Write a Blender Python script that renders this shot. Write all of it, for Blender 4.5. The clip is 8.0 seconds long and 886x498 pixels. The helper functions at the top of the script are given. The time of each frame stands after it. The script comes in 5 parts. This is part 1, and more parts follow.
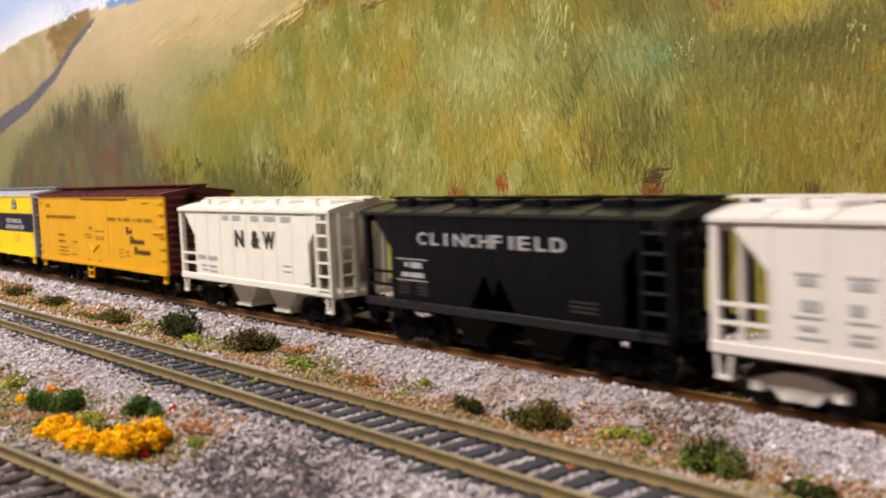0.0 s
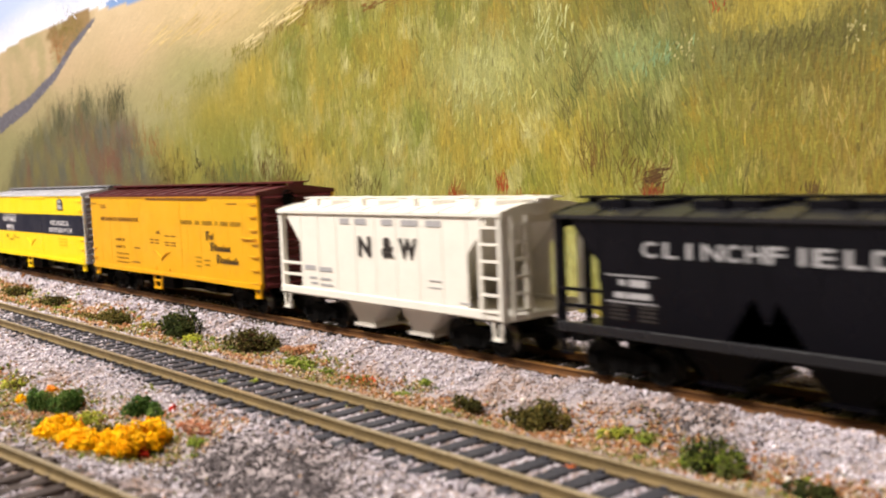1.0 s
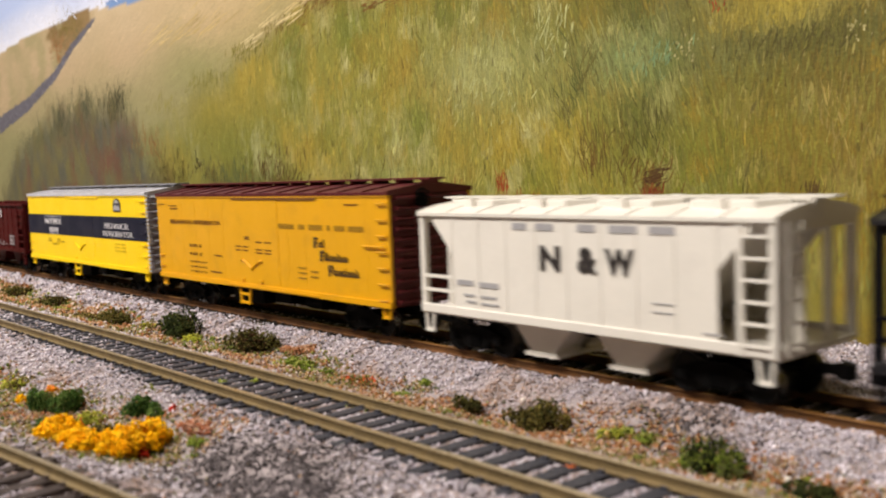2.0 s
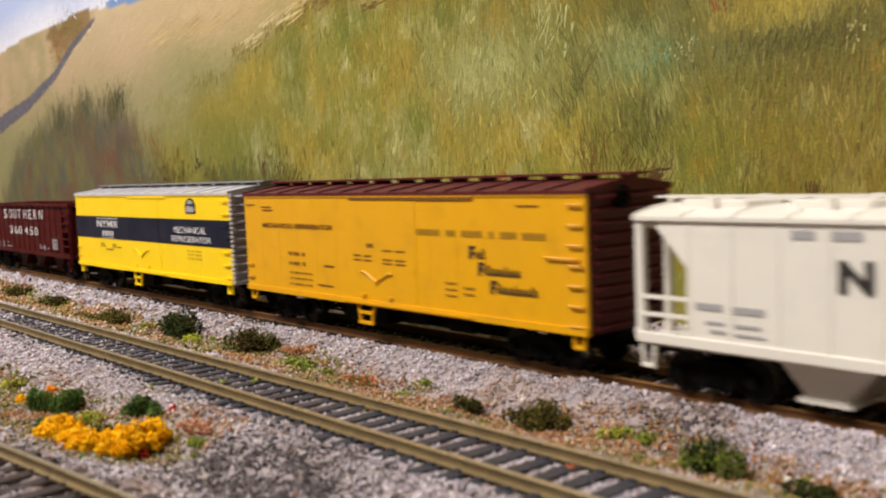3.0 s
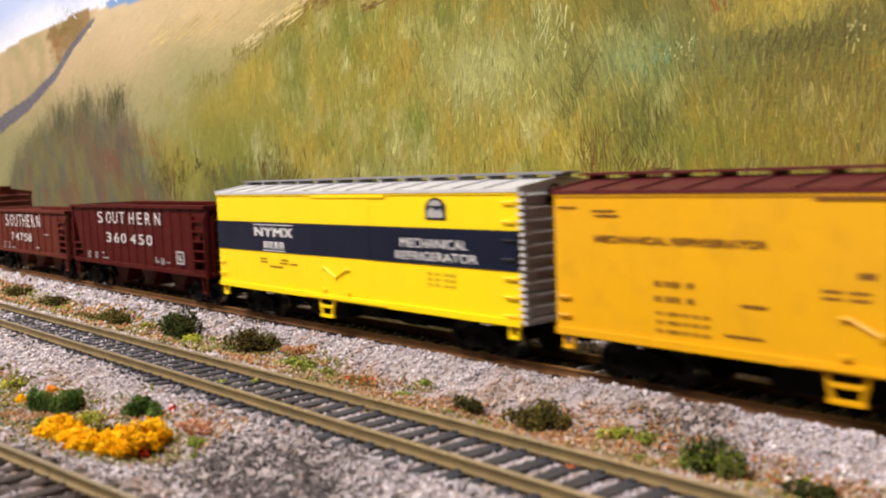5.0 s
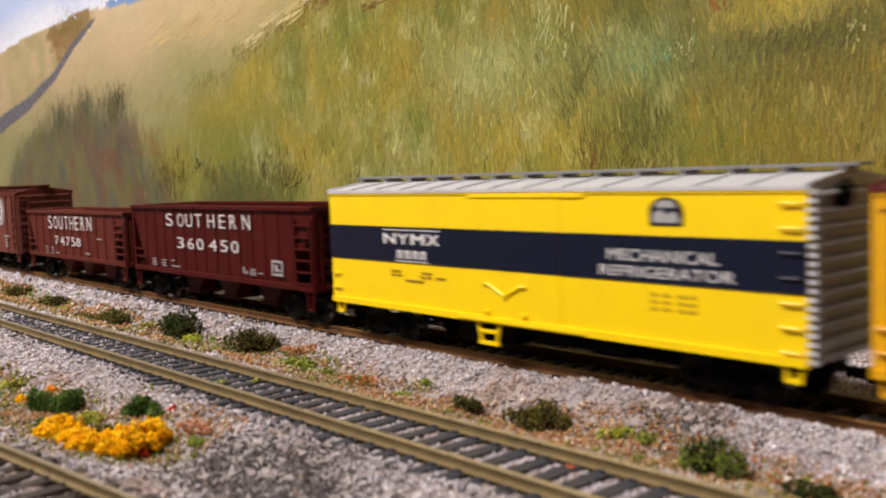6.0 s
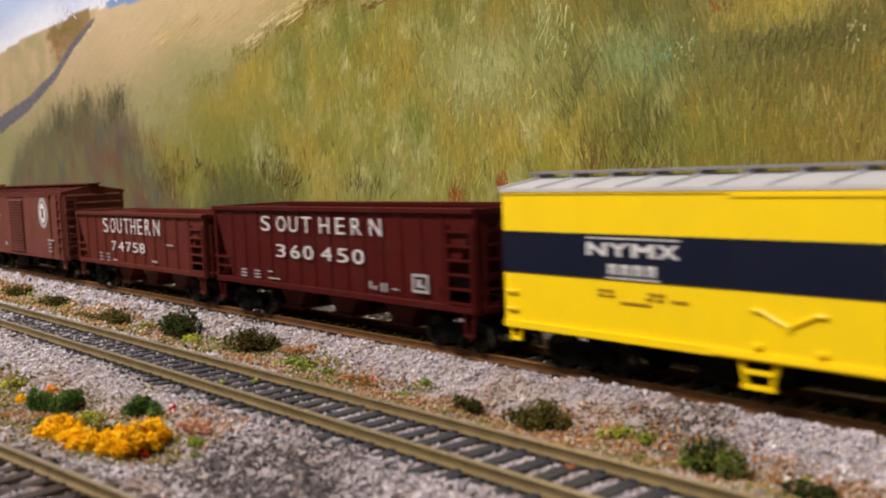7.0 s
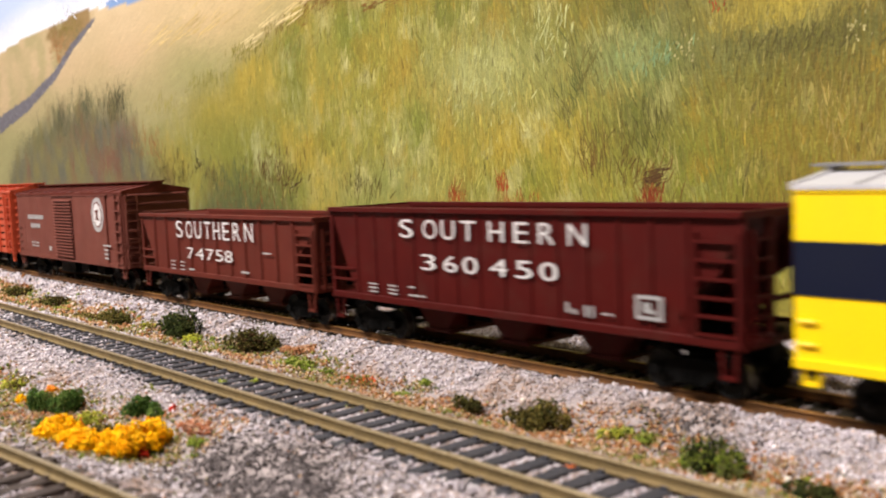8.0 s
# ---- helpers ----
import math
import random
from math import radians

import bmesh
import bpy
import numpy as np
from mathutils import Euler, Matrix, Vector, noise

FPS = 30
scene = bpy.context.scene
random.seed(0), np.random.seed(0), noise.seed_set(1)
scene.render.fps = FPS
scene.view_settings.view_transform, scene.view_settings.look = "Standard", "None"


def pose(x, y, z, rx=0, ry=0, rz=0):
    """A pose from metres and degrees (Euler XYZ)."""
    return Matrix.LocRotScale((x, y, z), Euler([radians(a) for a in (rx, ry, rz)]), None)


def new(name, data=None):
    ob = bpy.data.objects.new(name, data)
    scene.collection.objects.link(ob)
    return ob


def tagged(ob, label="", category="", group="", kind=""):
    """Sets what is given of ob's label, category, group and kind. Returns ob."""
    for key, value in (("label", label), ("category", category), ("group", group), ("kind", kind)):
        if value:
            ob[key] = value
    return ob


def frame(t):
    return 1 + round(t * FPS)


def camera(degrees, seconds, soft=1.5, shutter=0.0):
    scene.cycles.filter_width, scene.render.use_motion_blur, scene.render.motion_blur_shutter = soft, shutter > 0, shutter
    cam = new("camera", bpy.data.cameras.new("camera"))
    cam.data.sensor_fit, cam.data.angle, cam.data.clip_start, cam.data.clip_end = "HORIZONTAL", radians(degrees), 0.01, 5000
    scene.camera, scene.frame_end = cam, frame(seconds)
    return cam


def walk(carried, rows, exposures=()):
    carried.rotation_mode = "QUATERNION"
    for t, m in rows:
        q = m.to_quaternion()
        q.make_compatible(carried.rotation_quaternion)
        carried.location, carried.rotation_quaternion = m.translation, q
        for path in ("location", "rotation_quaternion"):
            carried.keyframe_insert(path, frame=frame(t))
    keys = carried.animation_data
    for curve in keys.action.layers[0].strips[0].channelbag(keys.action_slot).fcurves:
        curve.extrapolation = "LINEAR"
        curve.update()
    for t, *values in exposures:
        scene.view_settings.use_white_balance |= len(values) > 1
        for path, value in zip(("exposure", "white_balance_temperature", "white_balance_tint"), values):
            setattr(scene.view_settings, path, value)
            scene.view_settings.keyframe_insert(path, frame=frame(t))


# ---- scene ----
MM = 0.001
SPAN = 8.0

# ---------------------------------------------------------------- camera
cam = camera(50.0, SPAN, soft=2.0, shutter=0.8)
cam.data.dof.use_dof, cam.data.dof.focus_distance, cam.data.dof.aperture_fstop = True, 0.40, 27.0
EYE = (0.0, 0.0, 0.0676)
VIEW = pose(*EYE, 90 - 4.927, 0, 49.879) @ pose(0, 0, 0, 0, 0, -2.326)
# the film camera's own exposure drifts as bright and dark cars pass
DRIFT = [(0.0, -0.42), (0.5, -0.12), (1.0, -0.10), (1.5, -0.40), (3.0, -0.60), (3.5, -0.57), (4.0, -0.25), (4.5, -0.22), (6.0, -0.55), (6.5, -0.65), (7.0, -0.65), (7.5, -0.52), (8.0, -0.10)]
walk(cam, [(0.0, VIEW), (SPAN, VIEW)], DRIFT)

# ---------------------------------------------------------------- light: ceiling fixtures of the layout room
world = bpy.data.worlds.new("room_air")
world.use_nodes = True
world.node_tree.nodes["Background"].inputs["Color"].default_value = (1.0, 0.93, 0.84, 1)
world.node_tree.nodes["Background"].inputs["Strength"].default_value = 0.015
scene.world = world
CEILING_Z = 1.30
FIXTURES = [(-0.56, -0.62, 71.0)]


def ceiling_lamp_light(x, y, watts):
    d = bpy.data.lights.new("tube_light", "AREA")
    d.shape, d.size, d.size_y = "RECTANGLE", 1.20, 0.28
    d.energy, d.color = watts, (1.0, 0.93, 0.862)
    ob = new("tube_light", d)
    ob.matrix_world = pose(x, y, CEILING_Z - 0.075)
    return tagged(ob, "warm white tubes of the ceiling fixture", "light", kind="structure")


for fx, fy, fw in FIXTURES:
    ceiling_lamp_light(fx, fy, fw)


# ---------------------------------------------------------------- materials
def srgb(r, g, b):
    out = []
    for c in (r, g, b):
        c /= 255
        out.append(c / 12.92 if c <= 0.04045 else ((c + 0.055) / 1.055) ** 2.4)
    return (*out, 1.0)


def material(name, colour, rough=0.5, metal=0.0, vary=0.15, scale=400.0, bump=0.1, fine=3000.0, spec=0.5, dirt=0.0,
             dirt_colour=(0.05, 0.035, 0.025, 1), island=0.0, attribute=""):
    """A painted, cast or grown surface: broad stains, fine grain, relief; island varies piece by piece."""
    m = bpy.data.materials.new(name)
    m.use_nodes = True
    n, l = m.node_tree.nodes, m.node_tree.links
    b = n["Principled BSDF"]
    b.inputs["Roughness"].default_value, b.inputs["Metallic"].default_value = rough, metal
    b.inputs["Specular IOR Level"].default_value = spec
    co = n.new("ShaderNodeTexCoord")

    def noise_at(s, detail):
        t = n.new("ShaderNodeTexNoise")
        t.inputs["Scale"].default_value, t.inputs["Detail"].default_value = s, detail
        l.new(co.outputs["Object"], t.inputs["Vector"])
        return t

    def blend(kind, a, c, fac):
        x = n.new("ShaderNodeMix")
        x.data_type, x.blend_type = "RGBA", kind
        for sock, v in ((x.inputs[0], fac), (x.inputs[6], a), (x.inputs[7], c)):
            if isinstance(v, (float, tuple)):
                sock.default_value = v
            else:
                l.new(v, sock)
        return x.outputs[2]

    def ramp(src, lo, hi, a=0.0, c=1.0):
        r = n.new("ShaderNodeMapRange")
        for k, v in zip((1, 2, 3, 4), (lo, hi, a, c)):
            r.inputs[k].default_value = v
        l.new(src, r.inputs[0])
        return r.outputs[0]

    if attribute:
        at = n.new("ShaderNodeAttribute")
        at.attribute_name = attribute
        base = at.outputs["Color"]
    else:
        base = colour
    broad, grain = noise_at(scale, 4.0), noise_at(fine, 2.0)
    dark = tuple(c * (1 - vary) for c in colour[:3]) + (1,)
    if attribute:
        h = n.new("ShaderNodeHueSaturation")
        l.new(base, h.inputs["Color"])
        l.new(ramp(grain.outputs["Fac"], 0.3, 0.7, 1 - vary, 1 + vary), h.inputs["Value"])
        col = h.outputs["Color"]
    else:
        col = blend("MIX", base, dark, ramp(broad.outputs["Fac"], 0.35, 0.7))
        h = n.new("ShaderNodeHueSaturation")
        l.new(col, h.inputs["Color"])
        l.new(ramp(grain.outputs["Fac"], 0.3, 0.7, 1 - vary * 0.5, 1 + vary * 0.5), h.inputs["Value"])
        col = h.outputs["Color"]
    if island:
        g = n.new("ShaderNodeNewGeometry")
        h2 = n.new("ShaderNodeHueSaturation")
        l.new(col, h2.inputs["Color"])
        l.new(ramp(g.outputs["Random Per Island"], 0, 1, 1 - island, 1 + island), h2.inputs["Value"])
        col = h2.outputs["Color"]
    if dirt:
        spots = noise_at(scale * 2.3, 6.0)
        col = blend("MIX", col, dirt_colour, ramp(spots.outputs["Fac"], 0.52, 0.75, 0.0, dirt))
    l.new(col, b.inputs["Base Color"])
    l.new(ramp(broad.outputs["Fac"], 0.3, 0.7, max(rough - 0.08, 0.05), min(rough + 0.1, 1.0)), b.inputs["Roughness"])
    if bump:
        bp = n.new("ShaderNodeBump")
        bp.inputs["Strength"].default_value, bp.inputs["Distance"].default_value = bump, 0.0003
        l.new(grain.outputs["Fac"], bp.inputs["Height"])
        l.new(bp.outputs["Normal"], b.inputs["Normal"])
    return m


PAINT = dict(rough=0.42, vary=0.06, scale=60.0, bump=0.05, fine=2500.0)
M_ORANGE = material("orange_car_paint", srgb(224, 164, 2), dirt=0.12, **PAINT)
M_MAROON = material("maroon_car_paint", srgb(88, 31, 33), spec=0.3, **{**PAINT, "rough": 0.5, "vary": 0.15})
M_YELLOW = material("yellow_car_paint", srgb(250, 212, 0), **PAINT)
M_NAVY = material("navy_band_paint", srgb(13, 20, 42), spec=0.25, **PAINT)
M_SILVER = material("silver_car_paint", srgb(214, 213, 219), metal=0.2, **{**PAINT, "rough": 0.38, "vary": 0.18})
M_CREAM = material("cream_hopper_paint", srgb(230, 225, 215), dirt=0.06, **PAINT)
M_WHITE = material("white_hopper_paint", srgb(220, 211, 207), dirt=0.05, **PAINT)
M_BLACK = material("black_hopper_paint", srgb(8, 8, 15), spec=0.18, **{**PAINT, "rough": 0.3, "vary": 0.25})
# lighter, glossier black: light caught by roof, sill and rungs put into the colour
M_BLACK_LIT = material("lit_black_paint", srgb(30, 30, 34), spec=0.5, **{**PAINT, "rough": 0.28, "vary": 0.3})
M_OXIDE = material("oxide_red_paint", srgb(72, 14, 12), spec=0.14, dirt=0.2, **{**PAINT, "rough": 0.55, "vary": 0.2})
M_OXIDE_DULL = material("dull_oxide_paint", srgb(92, 36, 27), spec=0.2, dirt=0.2, **{**PAINT, "rough": 0.6, "vary": 0.2})
M_BROWN = material("boxcar_brown_paint", srgb(106, 55, 46), spec=0.3, dirt=0.1, **{**PAINT, "rough": 0.6, "vary": 0.12})
M_VERMILION = material("vermilion_paint", srgb(184, 74, 46), dirt=0.1, **{**PAINT, "vary": 0.12})
M_CHASSIS = material("black_plastic", srgb(8, 7, 7), rough=0.7, spec=0.1, vary=0.3, scale=120.0, bump=0.1)
M_TREAD = material("wheel_steel", srgb(170, 165, 160), rough=0.25, metal=1.0, vary=0.2)
M_WHEEL = material("blackened_wheel", srgb(18, 16, 16), spec=0.3, rough=0.6, vary=0.2)
M_INK = material("dark_lettering_ink", srgb(42, 36, 34), rough=0.6, vary=0.15)
M_INK_BROWN = material("brown_lettering_ink", srgb(118, 74, 10), rough=0.6, vary=0.15)
M_LETTER = material("white_lettering_ink", srgb(212, 209, 211), rough=0.55, vary=0.05)
M_LETTER_DIM = material("grey_lettering_ink", srgb(164, 162, 164), rough=0.55, vary=0.1)
M_LETTER_STRAW = material("straw_lettering_ink", srgb(206, 172, 14), rough=0.6, vary=0.1)
M_LETTER_OLIVE = material("olive_lettering_ink", srgb(152, 112, 8), rough=0.6, vary=0.15)
M_RAIL = material("weathered_rail_paint", srgb(130, 111, 76), rough=0.5, vary=0.3, scale=150.0, metal=0.25, dirt=0.25)
M_RAIL_HEAD = material("worn_rail_top", srgb(160, 144, 114), rough=0.35, metal=0.45, vary=0.25, scale=200.0)
M_RUST = material("rusty_rail_paint", srgb(112, 72, 32), rough=0.7, vary=0.4, scale=150.0, dirt=0.35)
M_RUST_HEAD = material("dark_rail_top", srgb(146, 102, 48), rough=0.45, metal=0.3, vary=0.25)
M_TIE = material("black_tie_plastic", srgb(52, 52, 60), rough=0.6, vary=0.3, scale=300.0, bump=0.3, dirt=0.2, dirt_colour=srgb(120, 112, 110))
M_TIE_BROWN = material("brown_tie_plastic", srgb(58, 46, 42), rough=0.65, vary=0.35, scale=300.0, bump=0.3, dirt=0.3, dirt_colour=srgb(128, 104, 84))
M_BOARD = material("grey_running_board_paint", srgb(128, 127, 132), rough=0.5, vary=0.2, scale=90.0)
M_TIE_DARK = material("brown_black_tie_plastic", srgb(40, 32, 28), rough=0.7, vary=0.3, scale=300.0, bump=0.3)
M_STONE = material("ballast_stone", srgb(180, 172, 178), rough=0.9, vary=0.18, bump=0.2, fine=4000.0, attribute="tint", spec=0.2)
M_CRUMB = material("ground_foam", srgb(150, 120, 70), rough=0.95, vary=0.2, bump=0.2, fine=4000.0, attribute="tint", spec=0.1)
M_SOIL = material("soil_scatter", srgb(158, 147, 147), rough=0.95, vary=0.25, scale=180.0, bump=0.9, fine=1500.0, dirt=0.3, dirt_colour=srgb(122, 104, 92), spec=0.1)
M_PAINTED = material("oil_paint", srgb(150, 140, 60), rough=0.5, vary=0.12, bump=0.35, fine=900.0, attribute="tint", spec=0.35)
M_WALL = material("room_wall_paint", srgb(205, 198, 186), rough=0.8, vary=0.05, scale=6.0)
M_CEIL = material("ceiling_paint", srgb(225, 222, 214), rough=0.9, vary=0.04, scale=6.0)
M_CARPET = material("room_carpet", srgb(110, 104, 98), rough=0.95, vary=0.2, scale=30.0)
M_FASCIA = material("fascia_board", srgb(60, 72, 56), rough=0.6, vary=0.15, scale=20.0)
M_FIXTURE = material("white_enamel", srgb(235, 235, 230), rough=0.4, vary=0.03)


# ---------------------------------------------------------------- mesh helpers (car parts in millimetres)
def part(name, bm, mat, parent=None, label="", bevel=0.0, unit=MM, smooth=False, more=()):
    if bevel:
        bmesh.ops.bevel(bm, geom=list(bm.edges), offset=bevel, segments=1, affect="EDGES", clamp_overlap=True)
    bmesh.ops.recalc_face_normals(bm, faces=list(bm.faces))
    bmesh.ops.scale(bm, vec=(unit, unit, unit), verts=list(bm.verts))
    me = bpy.data.meshes.new(name)
    bm.to_mesh(me)
    bm.free()
    for m in (mat, *more):
        me.materials.append(m)
    if smooth:
        me.shade_smooth()
    ob = new(name, me)
    if parent:
        ob.parent = parent
    return tagged(ob, label)


def box(bm, x0, x1, y0, y1, z0, z1):
    v = [bm.verts.new((x, y, z)) for x in (x0, x1) for y in (y0, y1) for z in (z0, z1)]
    for q in ((0, 1, 3, 2), (4, 6, 7, 5), (0, 4, 5, 1), (2, 3, 7, 6), (0, 2, 6, 4), (1, 5, 7, 3)):
        bm.faces.new([v[i] for i in q])
    return bm


def prism(bm, pts, a, b, axis="y"):
    """An outline pushed along an axis: (x, z) along y, or (y, z) along x, or (x, y) along z."""
    def at(p, d):
        return {"y": (p[0], d, p[1]), "x": (d, p[0], p[1]), "z": (p[0], p[1], d)}[axis]
    lo, hi = [bm.verts.new(at(p, a)) for p in pts], [bm.verts.new(at(p, b)) for p in pts]
    bm.faces.new(lo)
    bm.faces.new(hi[::-1])
    for i in range(len(pts)):
        j = (i + 1) % len(pts)
        bm.faces.new((lo[i], hi[i], hi[j], lo[j]))
    return bm


def rod(bm, p, q, r, n=6):
    p, q = Vector(p), Vector(q)
    d = (q - p).normalized()
    s = d.cross(Vector((0.3, 0.9, 0.31))).normalized()
    u = d.cross(s)
    rings = [[bm.verts.new(c + r * (math.cos(k * math.tau / n) * s + math.sin(k * math.tau / n) * u)) for k in range(n)] for c in (p, q)]
    for k in range(n):
        bm.faces.new((rings[0][k], rings[0][(k + 1) % n], rings[1][(k + 1) % n], rings[1][k]))
    bm.faces.new(rings[0][::-1])
    bm.faces.new(rings[1])
    return bm


def lathe(bm, profile, n=20, axis="y"):
    rings = []
    for r, d in profile:
        rings.append([bm.verts.new((r * math.cos(k * math.tau / n), d, r * math.sin(k * math.tau / n))) for k in range(n)])
    for a, b in zip(rings, rings[1:]):
        for k in range(n):
            bm.faces.new((a[k], a[(k + 1) % n], b[(k + 1) % n], b[k]))
    bm.faces.new(rings[0])
    bm.faces.new(rings[-1][::-1])
    return bm


def bars(rows):
    """Small flat bars on a car's near side: (x0, x1, z0, z1) each."""
    bm = bmesh.new()
    for x0, x1, z0, z1 in rows:
        box(bm, x0, x1, 0, 0.12, z0, z1)
    return bm


def lettering(name, body, x0, x1, z0, height, y, mat, parent, label="", weight=0.0):
    """Words in the built-in font on a car's near side, fitted between x0 and x1."""
    cu = bpy.data.curves.new(name, "FONT")
    cu.body, cu.size, cu.extrude, cu.offset = body, 1.0, 0.02, weight
    tmp = bpy.data.objects.new(name, cu)
    scene.collection.objects.link(tmp)
    bpy.context.view_layer.update()
    me = bpy.data.meshes.new_from_object(tmp.evaluated_get(bpy.context.evaluated_depsgraph_get()))
    bpy.data.objects.remove(tmp)
    n = len(me.vertices)
    co = np.empty(n * 3)
    me.vertices.foreach_get("co", co)
    co = co.reshape(-1, 3)
    lo, hi = co.min(0), co.max(0)
    out = np.empty_like(co)
    out[:, 0] = x0 + (co[:, 0] - lo[0]) / (hi[0] - lo[0]) * (x1 - x0)
    out[:, 2] = z0 + (co[:, 1] - lo[1]) / (hi[1] - lo[1]) * height
    out[:, 1] = y - 0.05 - co[:, 2] * 2
    me.vertices.foreach_set("co", (out * MM).ravel())
    me.name = name
    me.materials.clear()
    me.materials.append(mat)
    ob = new(name, me)
    ob.parent = parent
    return tagged(ob, label)


def stuff_mesh(name, verts, faces, tint, mat, per):
    """One mesh of many loose pieces; tint is one colour a piece of per corners."""
    me = bpy.data.meshes.new(name)
    nf, k = faces.shape
    me.vertices.add(len(verts))
    me.vertices.foreach_set("co", verts.astype(np.float32).ravel())
    me.loops.add(nf * k)
    me.loops.foreach_set("vertex_index", faces.astype(np.int32).ravel())
    me.polygons.add(nf)
    me.polygons.foreach_set("loop_start", np.arange(0, nf * k, k, dtype=np.int32))
    me.update(calc_edges=True)
    at = me.color_attributes.new("tint", "FLOAT_COLOR", "POINT")
    rgba = np.ones((len(verts), 4), np.float32)
    rgba[:, :3] = np.repeat(tint, per, axis=0)
    at.data.foreach_set("color", rgba.ravel())
    me.materials.append(mat)
    return new(name, me)


def lin(*rgb):
    return np.array([srgb(*c)[:3] for c in rgb])


# ---------------------------------------------------------------- layout: ground, wall, room
WALL_Y = 0.290
RAIL_TOP = 0.014
MAIN_Y, MID_Y, MID_X, MID_SLOPE = 0.1903, 0.1208, -0.13, 0.0195
FRONT_X, FRONT_Y, FRONT_SLOPE = -0.182, 0.0480, 0.122
GAUGE = 0.0170
TIE_STEP = 0.0066
rng = np.random.default_rng(7)


def smooth_noise(x, y, scale, seed):
    """Cheap value noise on arrays, 0 to 1."""
    g = np.random.default_rng(seed).random((64, 64))
    u, v = x / scale, y / scale
    iu, iv = np.floor(u).astype(int), np.floor(v).astype(int)
    fu, fv = u - iu, v - iv
    fu, fv = fu * fu * (3 - 2 * fu), fv * fv * (3 - 2 * fv)
    p = lambda a, b: g[a % 64, b % 64]
    return (p(iu, iv) * (1 - fu) + p(iu + 1, iv) * fu) * (1 - fv) + (p(iu, iv + 1) * (1 - fu) + p(iu + 1, iv + 1) * fu) * fv


def mid_y(x):
    return MID_Y + MID_SLOPE * (x - MID_X)


def front_y(x):
    return FRONT_Y + FRONT_SLOPE * (x - FRONT_X)


def bed(d, half, foot, low):
    """Height of a ballast bed at the distance d from its track's middle."""
    return low + (0.0106 - low) * np.clip((foot - np.abs(d)) / (foot - half), 0, 1)


def ground_z(x, y):
    base = 0.0060 + 0.0018 * (smooth_noise(x, y, 0.03, 1) - 0.5) + 0.0008 * (smooth_noise(x, y, 0.006, 2) - 0.5)
    top = np.maximum(bed(y - mid_y(x), 0.0158, 0.034, base), bed(y - front_y(x), 0.0158, 0.032, base))
    top = np.maximum(top, bed(y - MAIN_Y, 0.0158, 0.036, base))
    # the main line's stone is heaped up to the rail
    d = np.abs(y - MAIN_Y)
    heap = np.interp(x, (-0.40, -0.18), (0.0104, 0.0128)) * np.clip((0.038 - d) / 0.023, 0, 1) ** 0.7 * np.clip((d - 0.0122) / 0.0016, 0, 1) + 0.0016 * (smooth_noise(x, y, 0.005, 5) - 0.45)
    top = np.where(d < 0.036, np.maximum(top, heap), top)
    loose = np.clip((np.minimum(np.abs(y - mid_y(x)), d) - 0.0160) / 0.004, 0, 1)
    return top + loose * (0.0016 * (smooth_noise(x + 1, y + 1, 0.0042, 6) - 0.5) + 0.0011 * (smooth_noise(x + 1, y + 1, 0.0021, 8) - 0.5))


def build_ground():
    xs = np.concatenate([np.arange(-1.60, -0.70, 0.008), np.arange(-0.70, 0.06, 0.0028), np.arange(0.06, 0.62, 0.012)])
    ys = np.concatenate([np.arange(-0.30, 0.03, 0.012), np.arange(0.03, WALL_Y, 0.0028), [WALL_Y]])
    gx, gy = np.meshgrid(xs, ys, indexing="ij")
    co = np.stack([gx, gy, ground_z(gx, gy)], -1).reshape(-1, 3)
    nx, ny = len(xs), len(ys)
    i = (np.arange(nx - 1)[:, None] * ny + np.arange(ny - 1)[None, :]).ravel()
    ob = stuff_mesh("ground", co, np.stack([i, i + ny, i + ny + 1, i + 1], 1), np.ones((len(co), 3)), M_SOIL, 1)
    ob.data.shade_smooth()
    tagged(ob, "layout ground of tan soil and fine scatter", "ground", kind="structure")


build_ground()


def slab(name, x0, x1, y0, y1, z0, z1, mat, label, category):
    bm = box(bmesh.new(), x0, x1, y0, y1, z0, z1)
    return tagged(part(name, bm, mat, unit=1.0), label, category, kind="structure")


slab("layout_deck", -1.60, 0.608, -0.30, 0.290, -0.03, -0.002, M_FASCIA, "wooden deck under the model scenery", "deck")
slab("fascia", -1.60, 0.608, -0.312, -0.301, -0.16, 0.004, M_FASCIA, "dark green fascia board along the layout edge", "fascia")
slab("floor", -3.2, 2.2, -3.0, 1.2, -1.25, -1.20, M_CARPET, "grey carpet of the layout room", "floor")
slab("ceiling", -3.2, 2.2, -3.0, 1.2, 1.30, 1.36, M_CEIL, "off-white painted ceiling", "ceiling")
slab("wall_west", -3.26, -3.20, -3.0, 1.2, -1.20, 1.30, M_WALL, "plain off-white room wall", "wall")
slab("wall_east", 2.20, 2.26, -3.0, 1.2, -1.20, 1.30, M_WALL, "plain off-white room wall", "wall")
slab("wall_south", -3.2, 2.2, -3.06, -3.0, -1.20, 1.30, M_WALL, "plain off-white room wall", "wall")
slab("wall_north", -3.2, 2.2, 1.20, 1.26, -1.20, 1.30, M_WALL, "plain off-white room wall", "wall")


